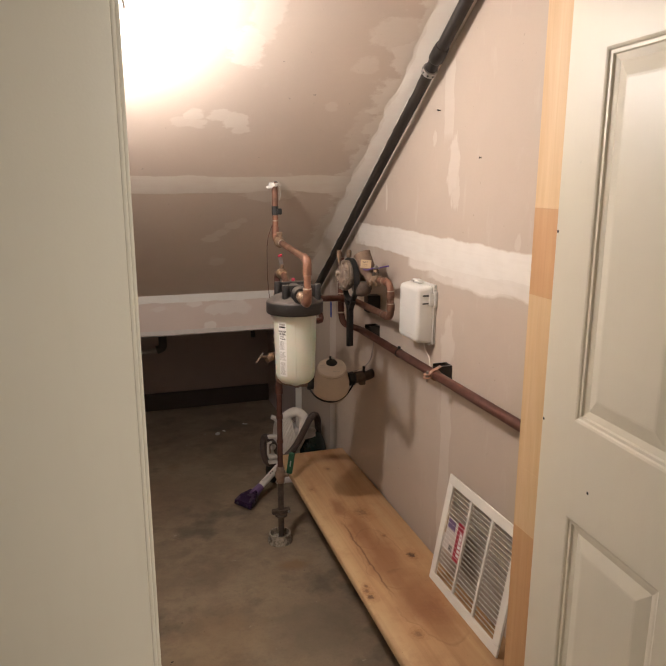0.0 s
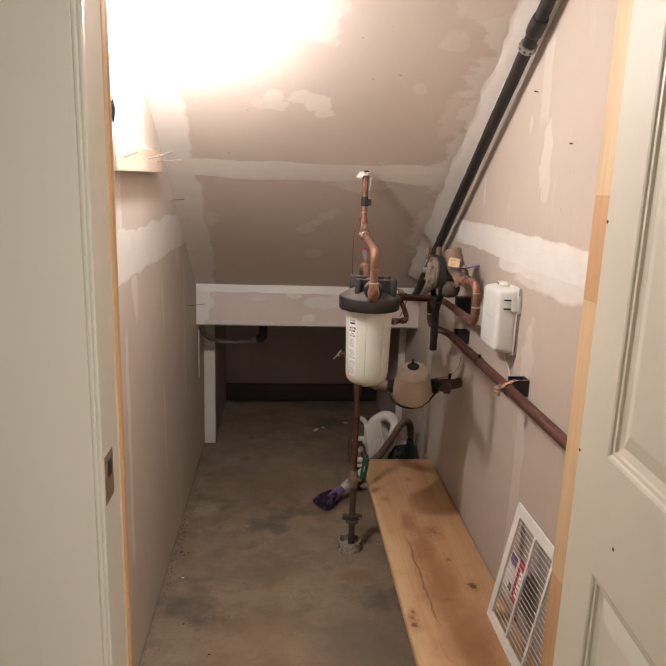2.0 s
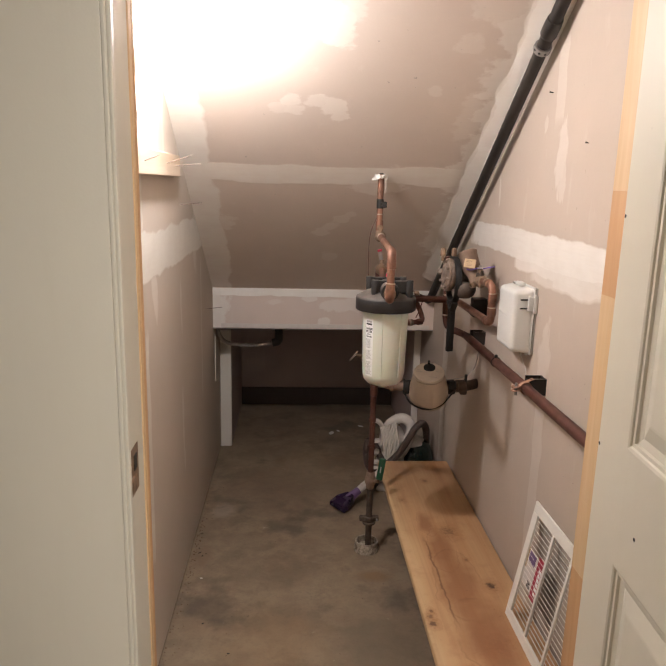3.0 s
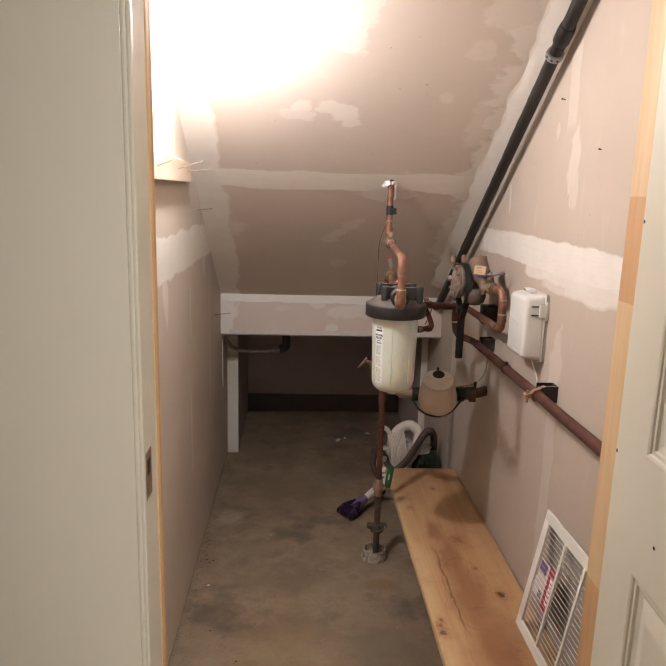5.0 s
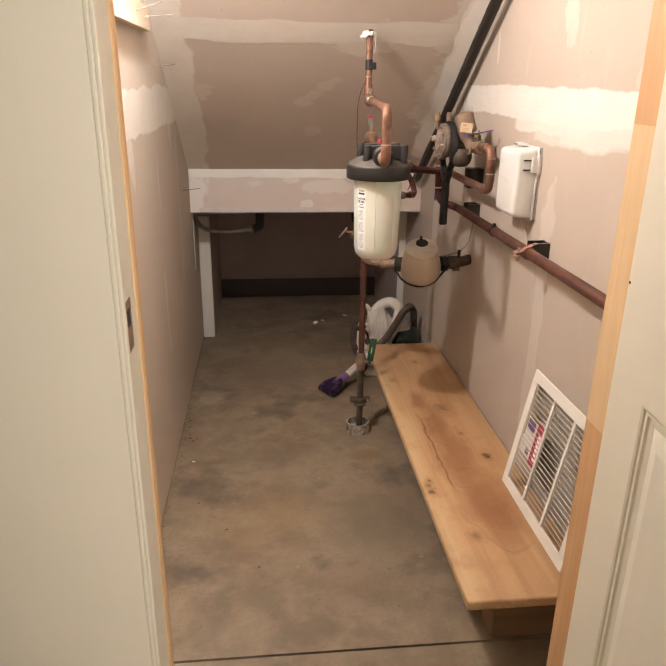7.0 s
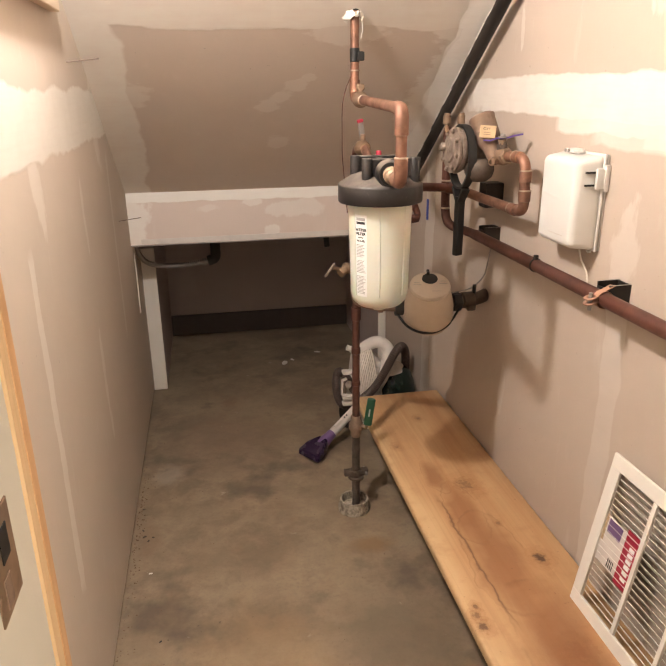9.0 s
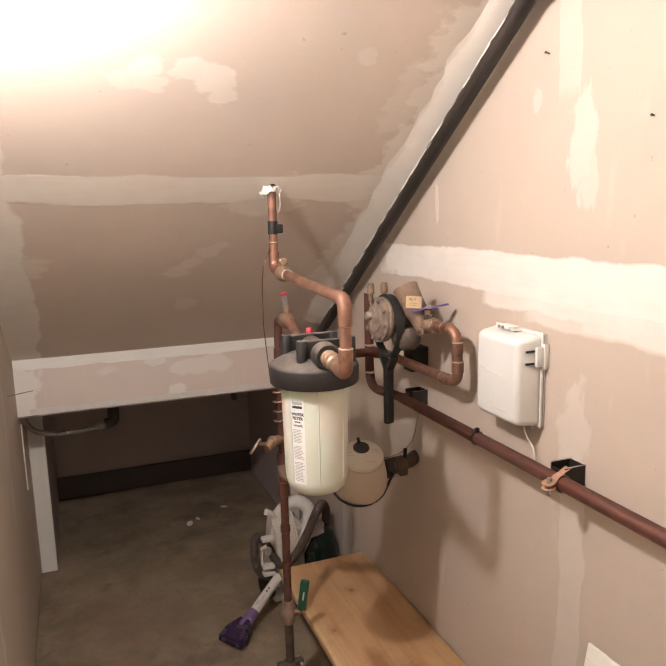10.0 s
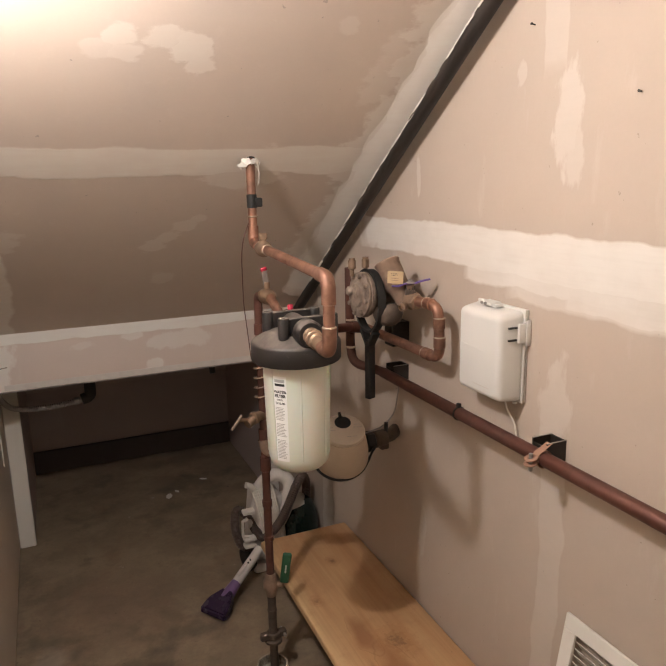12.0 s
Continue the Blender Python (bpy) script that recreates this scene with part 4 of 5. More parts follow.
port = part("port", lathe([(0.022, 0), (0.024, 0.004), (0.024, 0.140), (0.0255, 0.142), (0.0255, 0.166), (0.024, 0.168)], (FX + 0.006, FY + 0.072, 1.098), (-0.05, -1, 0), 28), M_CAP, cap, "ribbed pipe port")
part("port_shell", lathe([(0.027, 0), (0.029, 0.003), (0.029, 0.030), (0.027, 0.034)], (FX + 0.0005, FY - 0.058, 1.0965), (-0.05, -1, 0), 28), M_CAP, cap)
part("relief_button", lathe([(0.0065, 0), (0.0065, 0.012), (0.005, 0.014), (0, 0.014)], (FX + 0.010, 1.556, 1.1205), (0, 0, 1), 14), M_RED, cap, "red pressure relief button")


def sheet(u0, z0, u1, z1, lift, n=6):
    own = bmesh.new()
    cols = []
    for k in range(n + 1):
        u = u0 + (u1 - u0) * k / n
        cols.append([own.verts.new((u, lift, z0)), own.verts.new((u, lift, z1))])
    for a, b in zip(cols, cols[1:]):
        own.faces.new((a[0], b[0], b[1], a[1]))
    return own


LA, LR = radians(-153), 0.0712
lab_bm = sheet(0.0, 0.815, 0.031, 1.005, 0.0)


def on_sump(bm, lift):
    """Lay a sheet on the tapering sump."""
    for v in bm.verts:
        r = 0.0695 + (v.co.z - 0.874) / 0.150 * 0.004
        a = LA + v.co.x / LR
        r = r + lift
        v.co = Vector((FX + r * math.cos(a), FY + r * math.sin(a), v.co.z))
    return bm


label = part("label", on_sump(lab_bm, 0.0008), M_LABEL, filt, "white printed paper label")


def text_on_label(words, z, height, u):
    data = bpy.data.curves.new("lettering", "FONT")
    data.body, data.size, data.align_x = words, height, "CENTER"
    data.resolution_u = 2
    data.offset = height * 0.045
    tmp = bpy.data.objects.new("lettering", data)
    scene.collection.objects.link(tmp)
    bpy.context.view_layer.update()
    me = bpy.data.meshes.new_from_object(tmp)
    bpy.data.objects.remove(tmp)
    own = bmesh.new()
    own.from_mesh(me)
    bpy.data.meshes.remove(me)
    for v in own.verts:
        v.co = Vector((u + v.co.x, 0, z + v.co.y))
    part("lettering", on_sump(own, 0.0013), M_INK, label, "black lettering", smooth=False)


text_on_label("WATER", 0.9685, 0.0086, 0.0155)
text_on_label("FILTER", 0.9595, 0.0086, 0.0155)
text_on_label("MODEL", 0.9525, 0.0042, 0.0155)
text_on_label("W10-PR", 0.9440, 0.0062, 0.0155)
part("logo_bar", on_sump(sheet(0.004, 0.984, 0.027, 0.9895, 0), 0.0013), M_INK, label, smooth=False)
part("logo_bar", on_sump(sheet(0.004, 0.992, 0.027, 0.9985, 0), 0.0013), M_GREYINK, label, smooth=False)
rng = random.Random(7)
z = 0.936
while z > 0.82:
    if abs(z - 0.868) < 0.004 or abs(z - 0.905) < 0.003:
        z -= 0.006
        continue
    part("print_line", on_sump(sheet(0.003, z, 0.003 + rng.uniform(0.018, 0.025), z + 0.0014, 0), 0.0013), M_GREYINK, label, smooth=False)
    z -= 0.0034
settle(filt)

# bright copper outlet run to the ceiling
EX, EY = 0.662, 1.262
out = thing("copper_outlet_run", (EX, EY, 1.095), "bright copper outlet pipe climbing from the filter into the ceiling", "pipe")
part("nipple", lathe([(0.0165, 0.0), (0.0175, 0.004), (0.0175, 0.012), (0.0155, 0.014), (0.0155, 0.022), (0.0185, 0.024), (0.0185, 0.032), (0.016, 0.034), (0.016, 0.048), (0.0175, 0.05), (0.0175, 0.056), (0.0135, 0.06), (0.0135, 0.10)], (FX - 0.002, 1.405, 1.0965), (EX - FX + 0.002, EY - 1.405, 0.0), 20), M_BRASS, out, "brass threaded adapter")
part("elbow", tube([(EX + 0.004, EY + 0.045, 1.0955), (EX, EY, 1.096), (EX, EY, 1.142)], 0.0134, 0.024, 18), M_COPPER, out)
part("pipe", tube([(EX, EY, 1.135), (EX, EY, 1.20)], R34), M_COPPER, out)
part("elbow", tube([(EX, EY, 1.185), (EX, EY, 1.232), (EX + 0.003, EY + 0.045, 1.2335)], 0.0134, 0.024, 18), M_COPPER, out)
part("pipe", tube([(EX + 0.002, EY + 0.04, 1.2334), (0.684, 1.70, 1.245)], R34), M_COPPER, out)
solder_ring(out, (EX, EY, 1.143), (0, 0, 1))
solder_ring(out, (EX, EY, 1.186), (0, 0, 1), 0.0128)
UX, UY = 0.692, 1.806
part("elbow", tube([(0.686, UY - 0.06, 1.247), (UX, UY, 1.25), (UX, UY, 1.292)], 0.0134, 0.024, 18), M_COPPER, out)
v1 = part("ball_valve", lathe([(0.0125, 0), (0.0155, 0.005), (0.0155, 0.014), (0.0195, 0.02), (0.0195, 0.036), (0.0155, 0.042), (0.0155, 0.052), (0.0125, 0.056)], (0.6815, 1.672, 1.2445), (0.05, 1, 0.02), 18), M_BRASS, out, "small brass ball valve")
part("valve_stem", tube([(0.683, 1.70, 1.245), (0.683, 1.70, 1.272)], 0.007), M_BRASS, v1)
part("valve_handle", move(box(-0.010, -0.006, 0.0, 0.010, 0.006, 0.016, 0.003), pose(0.683, 1.70, 1.266)), M_BRASS, v1)
solder_ring(out, (0.683, 1.668, 1.2443), (0, 1, 0))
part("pipe", tube([(UX, UY, 1.285), (UX, UY, 1.455)], R34), M_COPPER, out)
solder_ring(out, (UX, UY, 1.315), (0, 0, 1), 0.0142)
coupling(out, (UX, UY, 1.352), (0, 0, 1), 0.0126, 0.034, M_BLACK, "pipe_tape")
part("ground_clamp", box(UX + 0.004, UY - 0.018, 1.338, UX + 0.022, UY - 0.004, 1.360, 0.002), M_BLACK, out, "black clamp")
part("thin_wire", tube([(UX - 0.012, UY - 0.004, 1.30), (UX - 0.03, UY - 0.01, 1.26), (UX - 0.036, UY - 0.01, 1.22), (UX - 0.034, UY, 1.10), (UX - 0.02, UY + 0.004, 0.95)], 0.0012, 0.02, 6), M_COPPER_OLD, out, "thin brown wire")
settle(out)

# torn paper round the hole in the ceiling
torn = thing("torn_ceiling_paper", (UX, UY, slope_z(UY)), "torn plasterboard paper round the pipe hole", "paper")
for k, (dx, dy, w, turn) in enumerate(((-0.020, -0.014, 0.021, 20), (-0.012, -0.020, 0.013, -35), (0.013, -0.017, 0.013, 60), (-0.026, 0.000, 0.014, 110), (0.004, -0.019, 0.009, 10), (0.020, -0.008, 0.011, -70))):
    own = bmesh.new()
    vs = [own.verts.new((w * a, w * b, -0.006 * c)) for a, b, c in ((-0.95, -0.15, 1), (-0.1, -0.38, 2.4), (0.85, -0.25, 1.6), (0.25, 0.12, -0.2), (0.05, 0.55, 0.4), (-0.25, 0.14, 0.2))]
    f = own.faces.new(vs)
    ext = bmesh.ops.extrude_face_region(own, geom=[f])
    bmesh.ops.translate(own, vec=(0, 0, 0.0012), verts=[v for v in ext["geom"] if isinstance(v, bmesh.types.BMVert)])
    move(own, Matrix.Translation((UX + dx, UY + dy, slope_z(UY + dy) - 0.012)) @ pose(0, 0, 0, math.degrees(-math.atan(PITCH)) + 62, 0, 0) @ pose(0, 0, 0, 0, 12 * (k - 2), turn))
    part("paper_flap", own, M_WHITE, torn, smooth=False)
part("fibre", tube([(UX + 0.014, UY - 0.014, slope_z(UY) - 0.008), (UX + 0.018, UY - 0.016, slope_z(UY) - 0.04), (UX + 0.013, UY - 0.014, slope_z(UY) - 0.062)], 0.0011, 0.01, 6), M_WHITE, torn)
part("hole", lathe([(0.0125, 0.0), (0.0125, 0.002), (0.0, 0.002)], (UX, UY - 0.002, slope_z(UY - 0.002) - 0.001), (0, -PITCH, -1), 16), M_BLACK, torn, "dark hole")
settle(torn)

# main pipe along the wall on strut brackets
PX, PZ = 1.020, 0.886
main = thing("wall_pipe", (PX, 1.2, PZ), "long brown copper pipe along the wall on black strut brackets", "pipe")
part("pipe", tube([(PX, 0.501, PZ + 0.001), (PX, 1.74, PZ)], 0.0142, seg=18), M_COPPER_OLD, main)
part("elbow", tube([(PX, 1.72, PZ), (PX - 0.002, 1.775, PZ), (PX - 0.062, 1.80, PZ + 0.020), (PX - 0.070, 1.80, PZ + 0.07), (PX - 0.070, 1.80, 1.17)], 0.0125, 0.03, 16), M_COPPER_OLD, main)
for y in (1.125, 1.725):
    br = part("strut_bracket", box(PX + 0.012, y - 0.021, PZ - 0.022, WR, y - 0.018, PZ + 0.024), M_BLACKPIPE, main, "black slotted strut stub", smooth=False)
    part("bracket_side", box(PX + 0.012, y + 0.018, PZ - 0.022, WR, y + 0.021, PZ + 0.024), M_BLACKPIPE, br, smooth=False)
    part("bracket_base", box(WR - 0.004, y - 0.018, PZ - 0.022, WR - 0.0005, y + 0.018, PZ + 0.024), M_BLACKPIPE, br, smooth=False)
    part("bracket_lip", box(PX + 0.012, y - 0.018, PZ - 0.022, PX + 0.015, y + 0.018, PZ + 0.016), M_BLACKPIPE, br, smooth=False)
    for yy in (y - 0.0212, y + 0.0178):
        part("worn_rim", box(PX + 0.013, yy, PZ + 0.0241, WR, yy + 0.0032, PZ + 0.0249), M_STEEL, br, "thin grey steel strip along the top edge", smooth=False)
    if y > 1.5:
        continue
    cl = part("pipe_clamp", lathe([(0.0175, 0), (0.0175, 0.016), (0.0165, 0.016), (0.0165, 0)], (PX, y - 0.030, PZ), (0, 1, 0), 20), M_CLAMP, main, "copper-plated pipe clamp")
    for dz in (0.004, -0.006):
        part("clamp_ear", lathe([(0.006, 0), (0.0125, 0.0), (0.0130, 0.001), (0.0125, 0.0022), (0.006, 0.0022), (0.005, 0.0)], (PX - 0.026, y - 0.022, PZ + dz), (-0.25, 0, 1), 20), M_CLAMP, cl)
        part("ear_web", move(box(-0.008, -0.009, 0.0, 0.012, 0.009, 0.0022, 0.0008), pose(PX - 0.018, y - 0.022, PZ + dz + 0.0015, 0, -14, 0)), M_CLAMP, cl)
    part("clamp_strap", move(box(-0.006, -0.007, 0.0, 0.022, 0.007, 0.002, 0.0008), pose(PX + 0.002, y - 0.020, PZ + 0.0165, 0, -18, 12)), M_CLAMP, cl)
    part("clamp_bolt", lathe([(0.004, 0), (0.004, 0.034), (0.0, 0.035)], (PX - 0.026, y - 0.022, PZ - 0.020), (0, 0, 1), 8), M_STEEL, cl)
tie = part("cable_tie", lathe([(0.0152, 0), (0.0162, 0.0), (0.0162, 0.004), (0.0152, 0.004)], (PX, 1.375, PZ), (0, 1, 0), 20), M_BLACK, main, "black cable tie")
part("tie_head", box(PX - 0.006, 1.372, PZ + 0.014, PX + 0.003, 1.381, PZ + 0.024, 0.001), M_BLACK, tie)
settle(main)

# regulator and backflow group on the wall
reg = thing("pressure_regulator", (0.93, 1.66, 1.11), "dusty bronze pressure regulator with bolted round cover and copper loop", "regulator")
ax = Vector((-0.992, -0.02, 0.06)).normalized()
C = Vector((0.912, 1.655, 1.122))
cover = part("cover", lathe([(0.048, -0.022), (0.054, -0.018), (0.0565, -0.013), (0.0565, -0.006), (0.054, -0.004), (0.056, -0.002), (0.056, 0.003), (0.050, 0.006), (0.032, 0.007), (0.028, 0.012), (0.0, 0.013)], C, ax, 40), M_BRONZE, reg, "dusty round bolted cover")
side = ax.cross(Vector((0, 0, 1))).normalized()
upv = side.cross(ax)
for k in range(8):
    a = 2 * math.pi * k / 8 + 0.2
    p = C + 0.047 * (math.cos(a) * side + math.sin(a) * upv) + ax * 0.004
    part("bolt", lathe([(0.0062, 0), (0.0062, 0.007), (0.004, 0.009), (0.0, 0.009)], p, ax, 6), M_BRONZE, cover, smooth=False)
part("boss", lathe([(0.011, 0), (0.011, 0.012), (0.008, 0.016), (0, 0.016)], C + side * 0.026 + upv * 0.006 + ax * 0.008, ax, 14), M_BRONZE, cover)
part("body", lathe([(0.050, 0.0), (0.046, 0.010), (0.034, 0.03), (0.030, 0.075), (0.0, 0.075)], C - ax * 0.022, -ax, 28), M_BRONZE, reg)
for dx, dy in ((-0.012, 0.0), (0.028, 0.006)):
    cock = part("test_cock", lathe([(0.0055, 0), (0.0055, 0.016), (0.0095, 0.018), (0.0095, 0.038), (0.0075, 0.039), (0.0075, 0.044), (0.0, 0.044)], C + Vector((dx, dy + 0.02, 0.045)), (0, 0, 1), 14), M_BRASS, reg, "brass test cock")
B0, bax = Vector((0.995, 1.585, 1.105)), Vector((-0.10, 0.22, 0.45)).normalized()
bell = part("spring_housing", lathe([(0.017, 0.0), (0.019, 0.018), (0.022, 0.032), (0.027, 0.038), (0.0305, 0.046), (0.0305, 0.070), (0.0297, 0.072), (0.0305, 0.074), (0.0305, 0.102), (0.0320, 0.104), (0.0320, 0.109), (0.028, 0.112), (0.0, 0.114)], B0, bax, 28), M_BELL, reg, "bronze bell-shaped spring housing")
part("yellow_tag", move(box(-0.019, -0.001, -0.015, 0.019, 0.001, 0.015, 0.0008), Matrix.Translation(B0 + bax * 0.064 + Vector((-0.011, -0.0295, 0.008))) @ pose(0, 0, 0, -20, 4, -24)), M_YELLOW, bell, "worn yellow tag")
tag_text = bpy.data.curves.new("tag_lettering", "FONT")
tag_text.body, tag_text.size, tag_text.align_x, tag_text.resolution_u = "025Y", 0.0085, "CENTER", 2
tmp = bpy.data.objects.new("tag_lettering", tag_text)
scene.collection.objects.link(tmp)
bpy.context.view_layer.update()
me = bpy.data.meshes.new_from_object(tmp)
bpy.data.objects.remove(tmp)
own = bmesh.new()
own.from_mesh(me)
bpy.data.meshes.remove(me)
move(own, Matrix.Translation(B0 + bax * 0.064 + Vector((-0.011, -0.0295, 0.008))) @ pose(0, 0, 0, -20, 4, -24) @ Matrix.Translation((-0.003, -0.0014, 0.004)) @ pose(0, 0, 0, 90, 0, 0))
part("tag_lettering", own, M_INK, bell, "dark stamped lettering", smooth=False)
for k in range(2):
    part("tag_line", move(box(-0.009, -0.0014, -0.003 - 0.005 * k, 0.007, -0.0011, -0.0018 - 0.005 * k), Matrix.Translation(B0 + bax * 0.064 + Vector((-0.011, -0.0295, 0.008))) @ pose(0, 0, 0, -20, 4, -24)), M_BRASS, bell, smooth=False)
ballv = part("ball_valve", lathe([(0.013, 0), (0.017, 0.005), (0.017, 0.016), (0.022, 0.024), (0.022, 0.040), (0.017, 0.048), (0.017, 0.058), (0.0135, 0.06)], (1.006, 1.600, 1.112), (0.05, -1, 0.02), 18), M_BRASS, reg, "brass ball valve")
part("test_port", lathe([(0.008, 0), (0.008, 0.018), (0.0105, 0.02), (0.0105, 0.034), (0.006, 0.035), (0.006, 0.030), (0.0, 0.030)], (1.003, 1.575, 1.105), (-0.8, -0.5, -0.12), 14), M_BRASS, ballv)
part("valve_stem", tube([(1.005, 1.568, 1.12), (1.002, 1.566, 1.152)], 0.0095), M_BRASS, ballv)
lever = part("valve_handle", move(ribbon([(-0.046, 0, -0.004), (-0.030, 0, -0.005), (-0.013, 0, 0.001), (0.013, 0, 0.002), (0.024, 0, 0.006), (0.046, 0, 0.010)], 0.011, 0.0035, up=(0, 1, 0)), pose(1.004, 1.566, 1.154, 0, 0, -22)), M_VIOLET, ballv, "violet wing handle")
part("handle_nut", lathe([(0.011, 0), (0.011, 0.003), (0.006, 0.004), (0.006, 0.009), (0.0, 0.010)], (1.003, 1.566, 1.1555), (0, 0, 1), 12), M_STEEL, lever, "bright nut")
part("bonnet", lathe([(0.0135, 0), (0.0135, 0.012), (0.0115, 0.014), (0.0115, 0.022), (0.0, 0.022)], (1.004, 1.568, 1.126), (0, 0, 1), 8), M_IRON, ballv, smooth=False)
hexnut(ballv, (1.006, 1.545, 1.113), (0.05, -1, 0.02), 0.0185, 0.012)
part("copper_loop", tube([(1.008, 1.548, 1.114), (1.016, 1.462, 1.116), (1.020, 1.460, 0.992), (1.012, 1.72, 0.994), (1.0, 1.80, 1.000)], 0.0124, 0.030, 18), M_COPPER, reg, "bright copper loop")
for p, d in (((1.0182, 1.4615, 1.075), (0, 0, 1)), ((1.0192, 1.4605, 1.030), (0, 0, 1)), ((1.0178, 1.51, 0.992), (0, 1, 0)), ((1.0125, 1.495, 1.1155), (0, 1, 0))):
    coupling(reg, p, d, 0.0140, 0.026)
    solder_ring(reg, Vector(p) + Vector(d) * 0.013, d, 0.0144)
part("cross_pipe", tube([(1.0, 1.80, 1.000), (0.955, 1.79, 1.011), (0.80, 1.72, 1.028), (0.75, 1.68, 1.035)], R34 + 0.001, 0.03), M_COPPER_OLD, reg, "brown copper branch behind the filter")
coupling(reg, (0.962, 1.792, 1.009), (1, 0.2, -0.2), 0.016, 0.045, M_COPPER_OLD, "tee")
part("relief_bowl", lathe([(0.0, 0.0), (0.018, 0.002), (0.031, 0.012), (0.037, 0.028), (0.036, 0.044), (0.028, 0.056), (0.0, 0.058)], (0.968, 1.612, 1.046), (0.0, 0.1, 1), 28), M_IRON, reg, "dark iron relief bowl under the valve")
for k in range(2):
    solder_ring(reg, (0.948, 1.7905, 0.955 + 0.075 * k), (0, 0, 1), 0.0132)
part("strut_bracket", box(1.026, 1.70, 0.965, WR, 1.745, 1.030, 0.002), M_BLACKPIPE, reg, "black strut stub")
settle(reg)

# short copper branch with its bonding wire behind the filter
stub = thing("copper_branch", (0.86, 1.75, 0.94), "short tarnished copper branch with elbow and wire clamp", "pipe")
part("pipe", tube([(0.775, 1.700, 0.940), (0.858, 1.749, 0.938), (0.846, 1.762, 0.980), (0.822, 1.760, 1.020)], 0.0092, 0.018), M_COPPER_OLD, stub)
coupling(stub, (0.806, 1.718, 0.9395), (0.86, 0.5, 0), 0.0125, 0.016, M_BELL)
coupling(stub, (0.843, 1.740, 0.9385), (0.86, 0.5, 0), 0.0115, 0.020, M_COPPER_OLD)
part("clamp", box(0.812, 1.700, 1.042, 0.830, 1.716, 1.056, 0.003), M_BRASS, stub, "small brass wire clamp")
part("wire", tube([(0.775, 1.69, 1.062), (0.800, 1.70, 1.060), (0.820, 1.705, 1.050), (0.848, 1.725, 1.036)], 0.0020, 0.01, 6), M_COPPER_OLD, stub, "bare bonding wire")
part("wire", tube([(0.850, 1.735, 1.020), (0.842, 1.735, 0.985), (0.826, 1.728, 0.955)], 0.0018, 0.01, 6), M_COPPER_OLD, stub, "bare bonding wire")
settle(stub)

# black plastic sump wrench hung over the regulator
wrench = thing("filter_wrench", (0.92, 1.64, 1.17), "black plastic filter wrench hanging over the regulator", "wrench")
W0 = Vector((0.936, 1.652, 1.105))
wn = Vector((-0.99, -0.06, 0.05)).normalized()
ws = wn.cross(Vector((0, 0, 1))).normalized()
ring = [W0 + 0.064 * (math.cos(a) * ws * 0.95 + math.sin(a) * Vector((0, 0, 1.2))) for a in [2 * math.pi * k / 40 for k in range(41)]]
part("ring", ribbon(ring, 0.020, 0.006, up=wn), M_BLACK, wrench)
hb = W0 + Vector((0, 0, -0.088))
part("yoke", ribbon([hb + ws * 0.03 + Vector((0, 0, 0.012)), hb + Vector((0, 0, -0.030)), hb - ws * 0.03 + Vector((0, 0, 0.012))], 0.02, 0.010, up=wn), M_BLACK, wrench)
part("handle", move(box(-0.0115, -0.0085, -0.155, 0.0115, 0.0085, 0.0, 0.003, 2), Matrix.Translation(hb + Vector((0, 0, -0.01))) @ pose(0, 0, 0, 0, 0, 20)), M_BLACK, wrench)
settle(wrench)

# strip of blue tape hanging behind the filter
tape = thing("blue_tape_strip", (WR, 2.33, 0.85), "short strip of blue tape stuck on the plasterboard wall", "tape")
part("strip", box(WR - 0.0016, 2.317, 0.822, WR - 0.0004, 2.339, 0.898, 0.0003), M_BLUE, tape, smooth=False)
settle(tape)

# water meter
meter = thing("water_meter", (0.885, 1.735, 0.66), "beige plastic water meter with black couplings", "water meter")
mt = Vector((-0.10, -0.40, 0.91)).normalized()
foot = Vector((0.892, 1.748, 0.630))
part("shroud", lathe([(0.0, 0.0), (0.034, 0.001), (0.057, 0.009), (0.068, 0.026), (0.0715, 0.048), (0.0695, 0.078), (0.0625, 0.110), (0.0560, 0.134), (0.053, 0.136)], foot, mt, 40), M_BEIGE, meter, "beige rounded shroud")
face_c = foot + mt * 0.1495
lid = part("lid", lathe([(0.052, -0.015), (0.0550, -0.012), (0.0560, -0.006), (0.0545, -0.002), (0.050, 0.0), (0.0, 0.0012)], face_c, mt, 40), M_LID, meter, "pale round lid")
turn = mt.to_track_quat("Z", "Y").to_matrix().to_4x4()
rise = (Vector((0, 0, 1)) - mt * mt.z).normalized()
part("dial", lathe([(0.0215, 0), (0.0215, 0.002), (0.019, 0.003), (0.0, 0.0032)], face_c + rise * 0.022 + mt * 0.0004, mt, 28), M_BLACK, lid, "black dial window")
part("hinge_tab", move(box(-0.004, -0.004, 0, 0.004, 0.014, 0.008, 0.001), Matrix.Translation(face_c + rise * 0.042 + Vector((-0.004, 0, 0))) @ turn), M_BLACK, lid, "black dial hinge")
across = rise.cross(mt).normalized()
for du, dr, w in ((0.036, 0.012, 0.008), (0.036, 0.002, 0.011), (-0.036, 0.006, 0.008), (-0.034, -0.004, 0.011), (0.016, -0.030, 0.013)):
    c = face_c + across * du + rise * dr + mt * 0.0014
    part("print_line", tube([c - across * w, c + across * w], 0.0006, seg=6), M_GREYINK, lid)
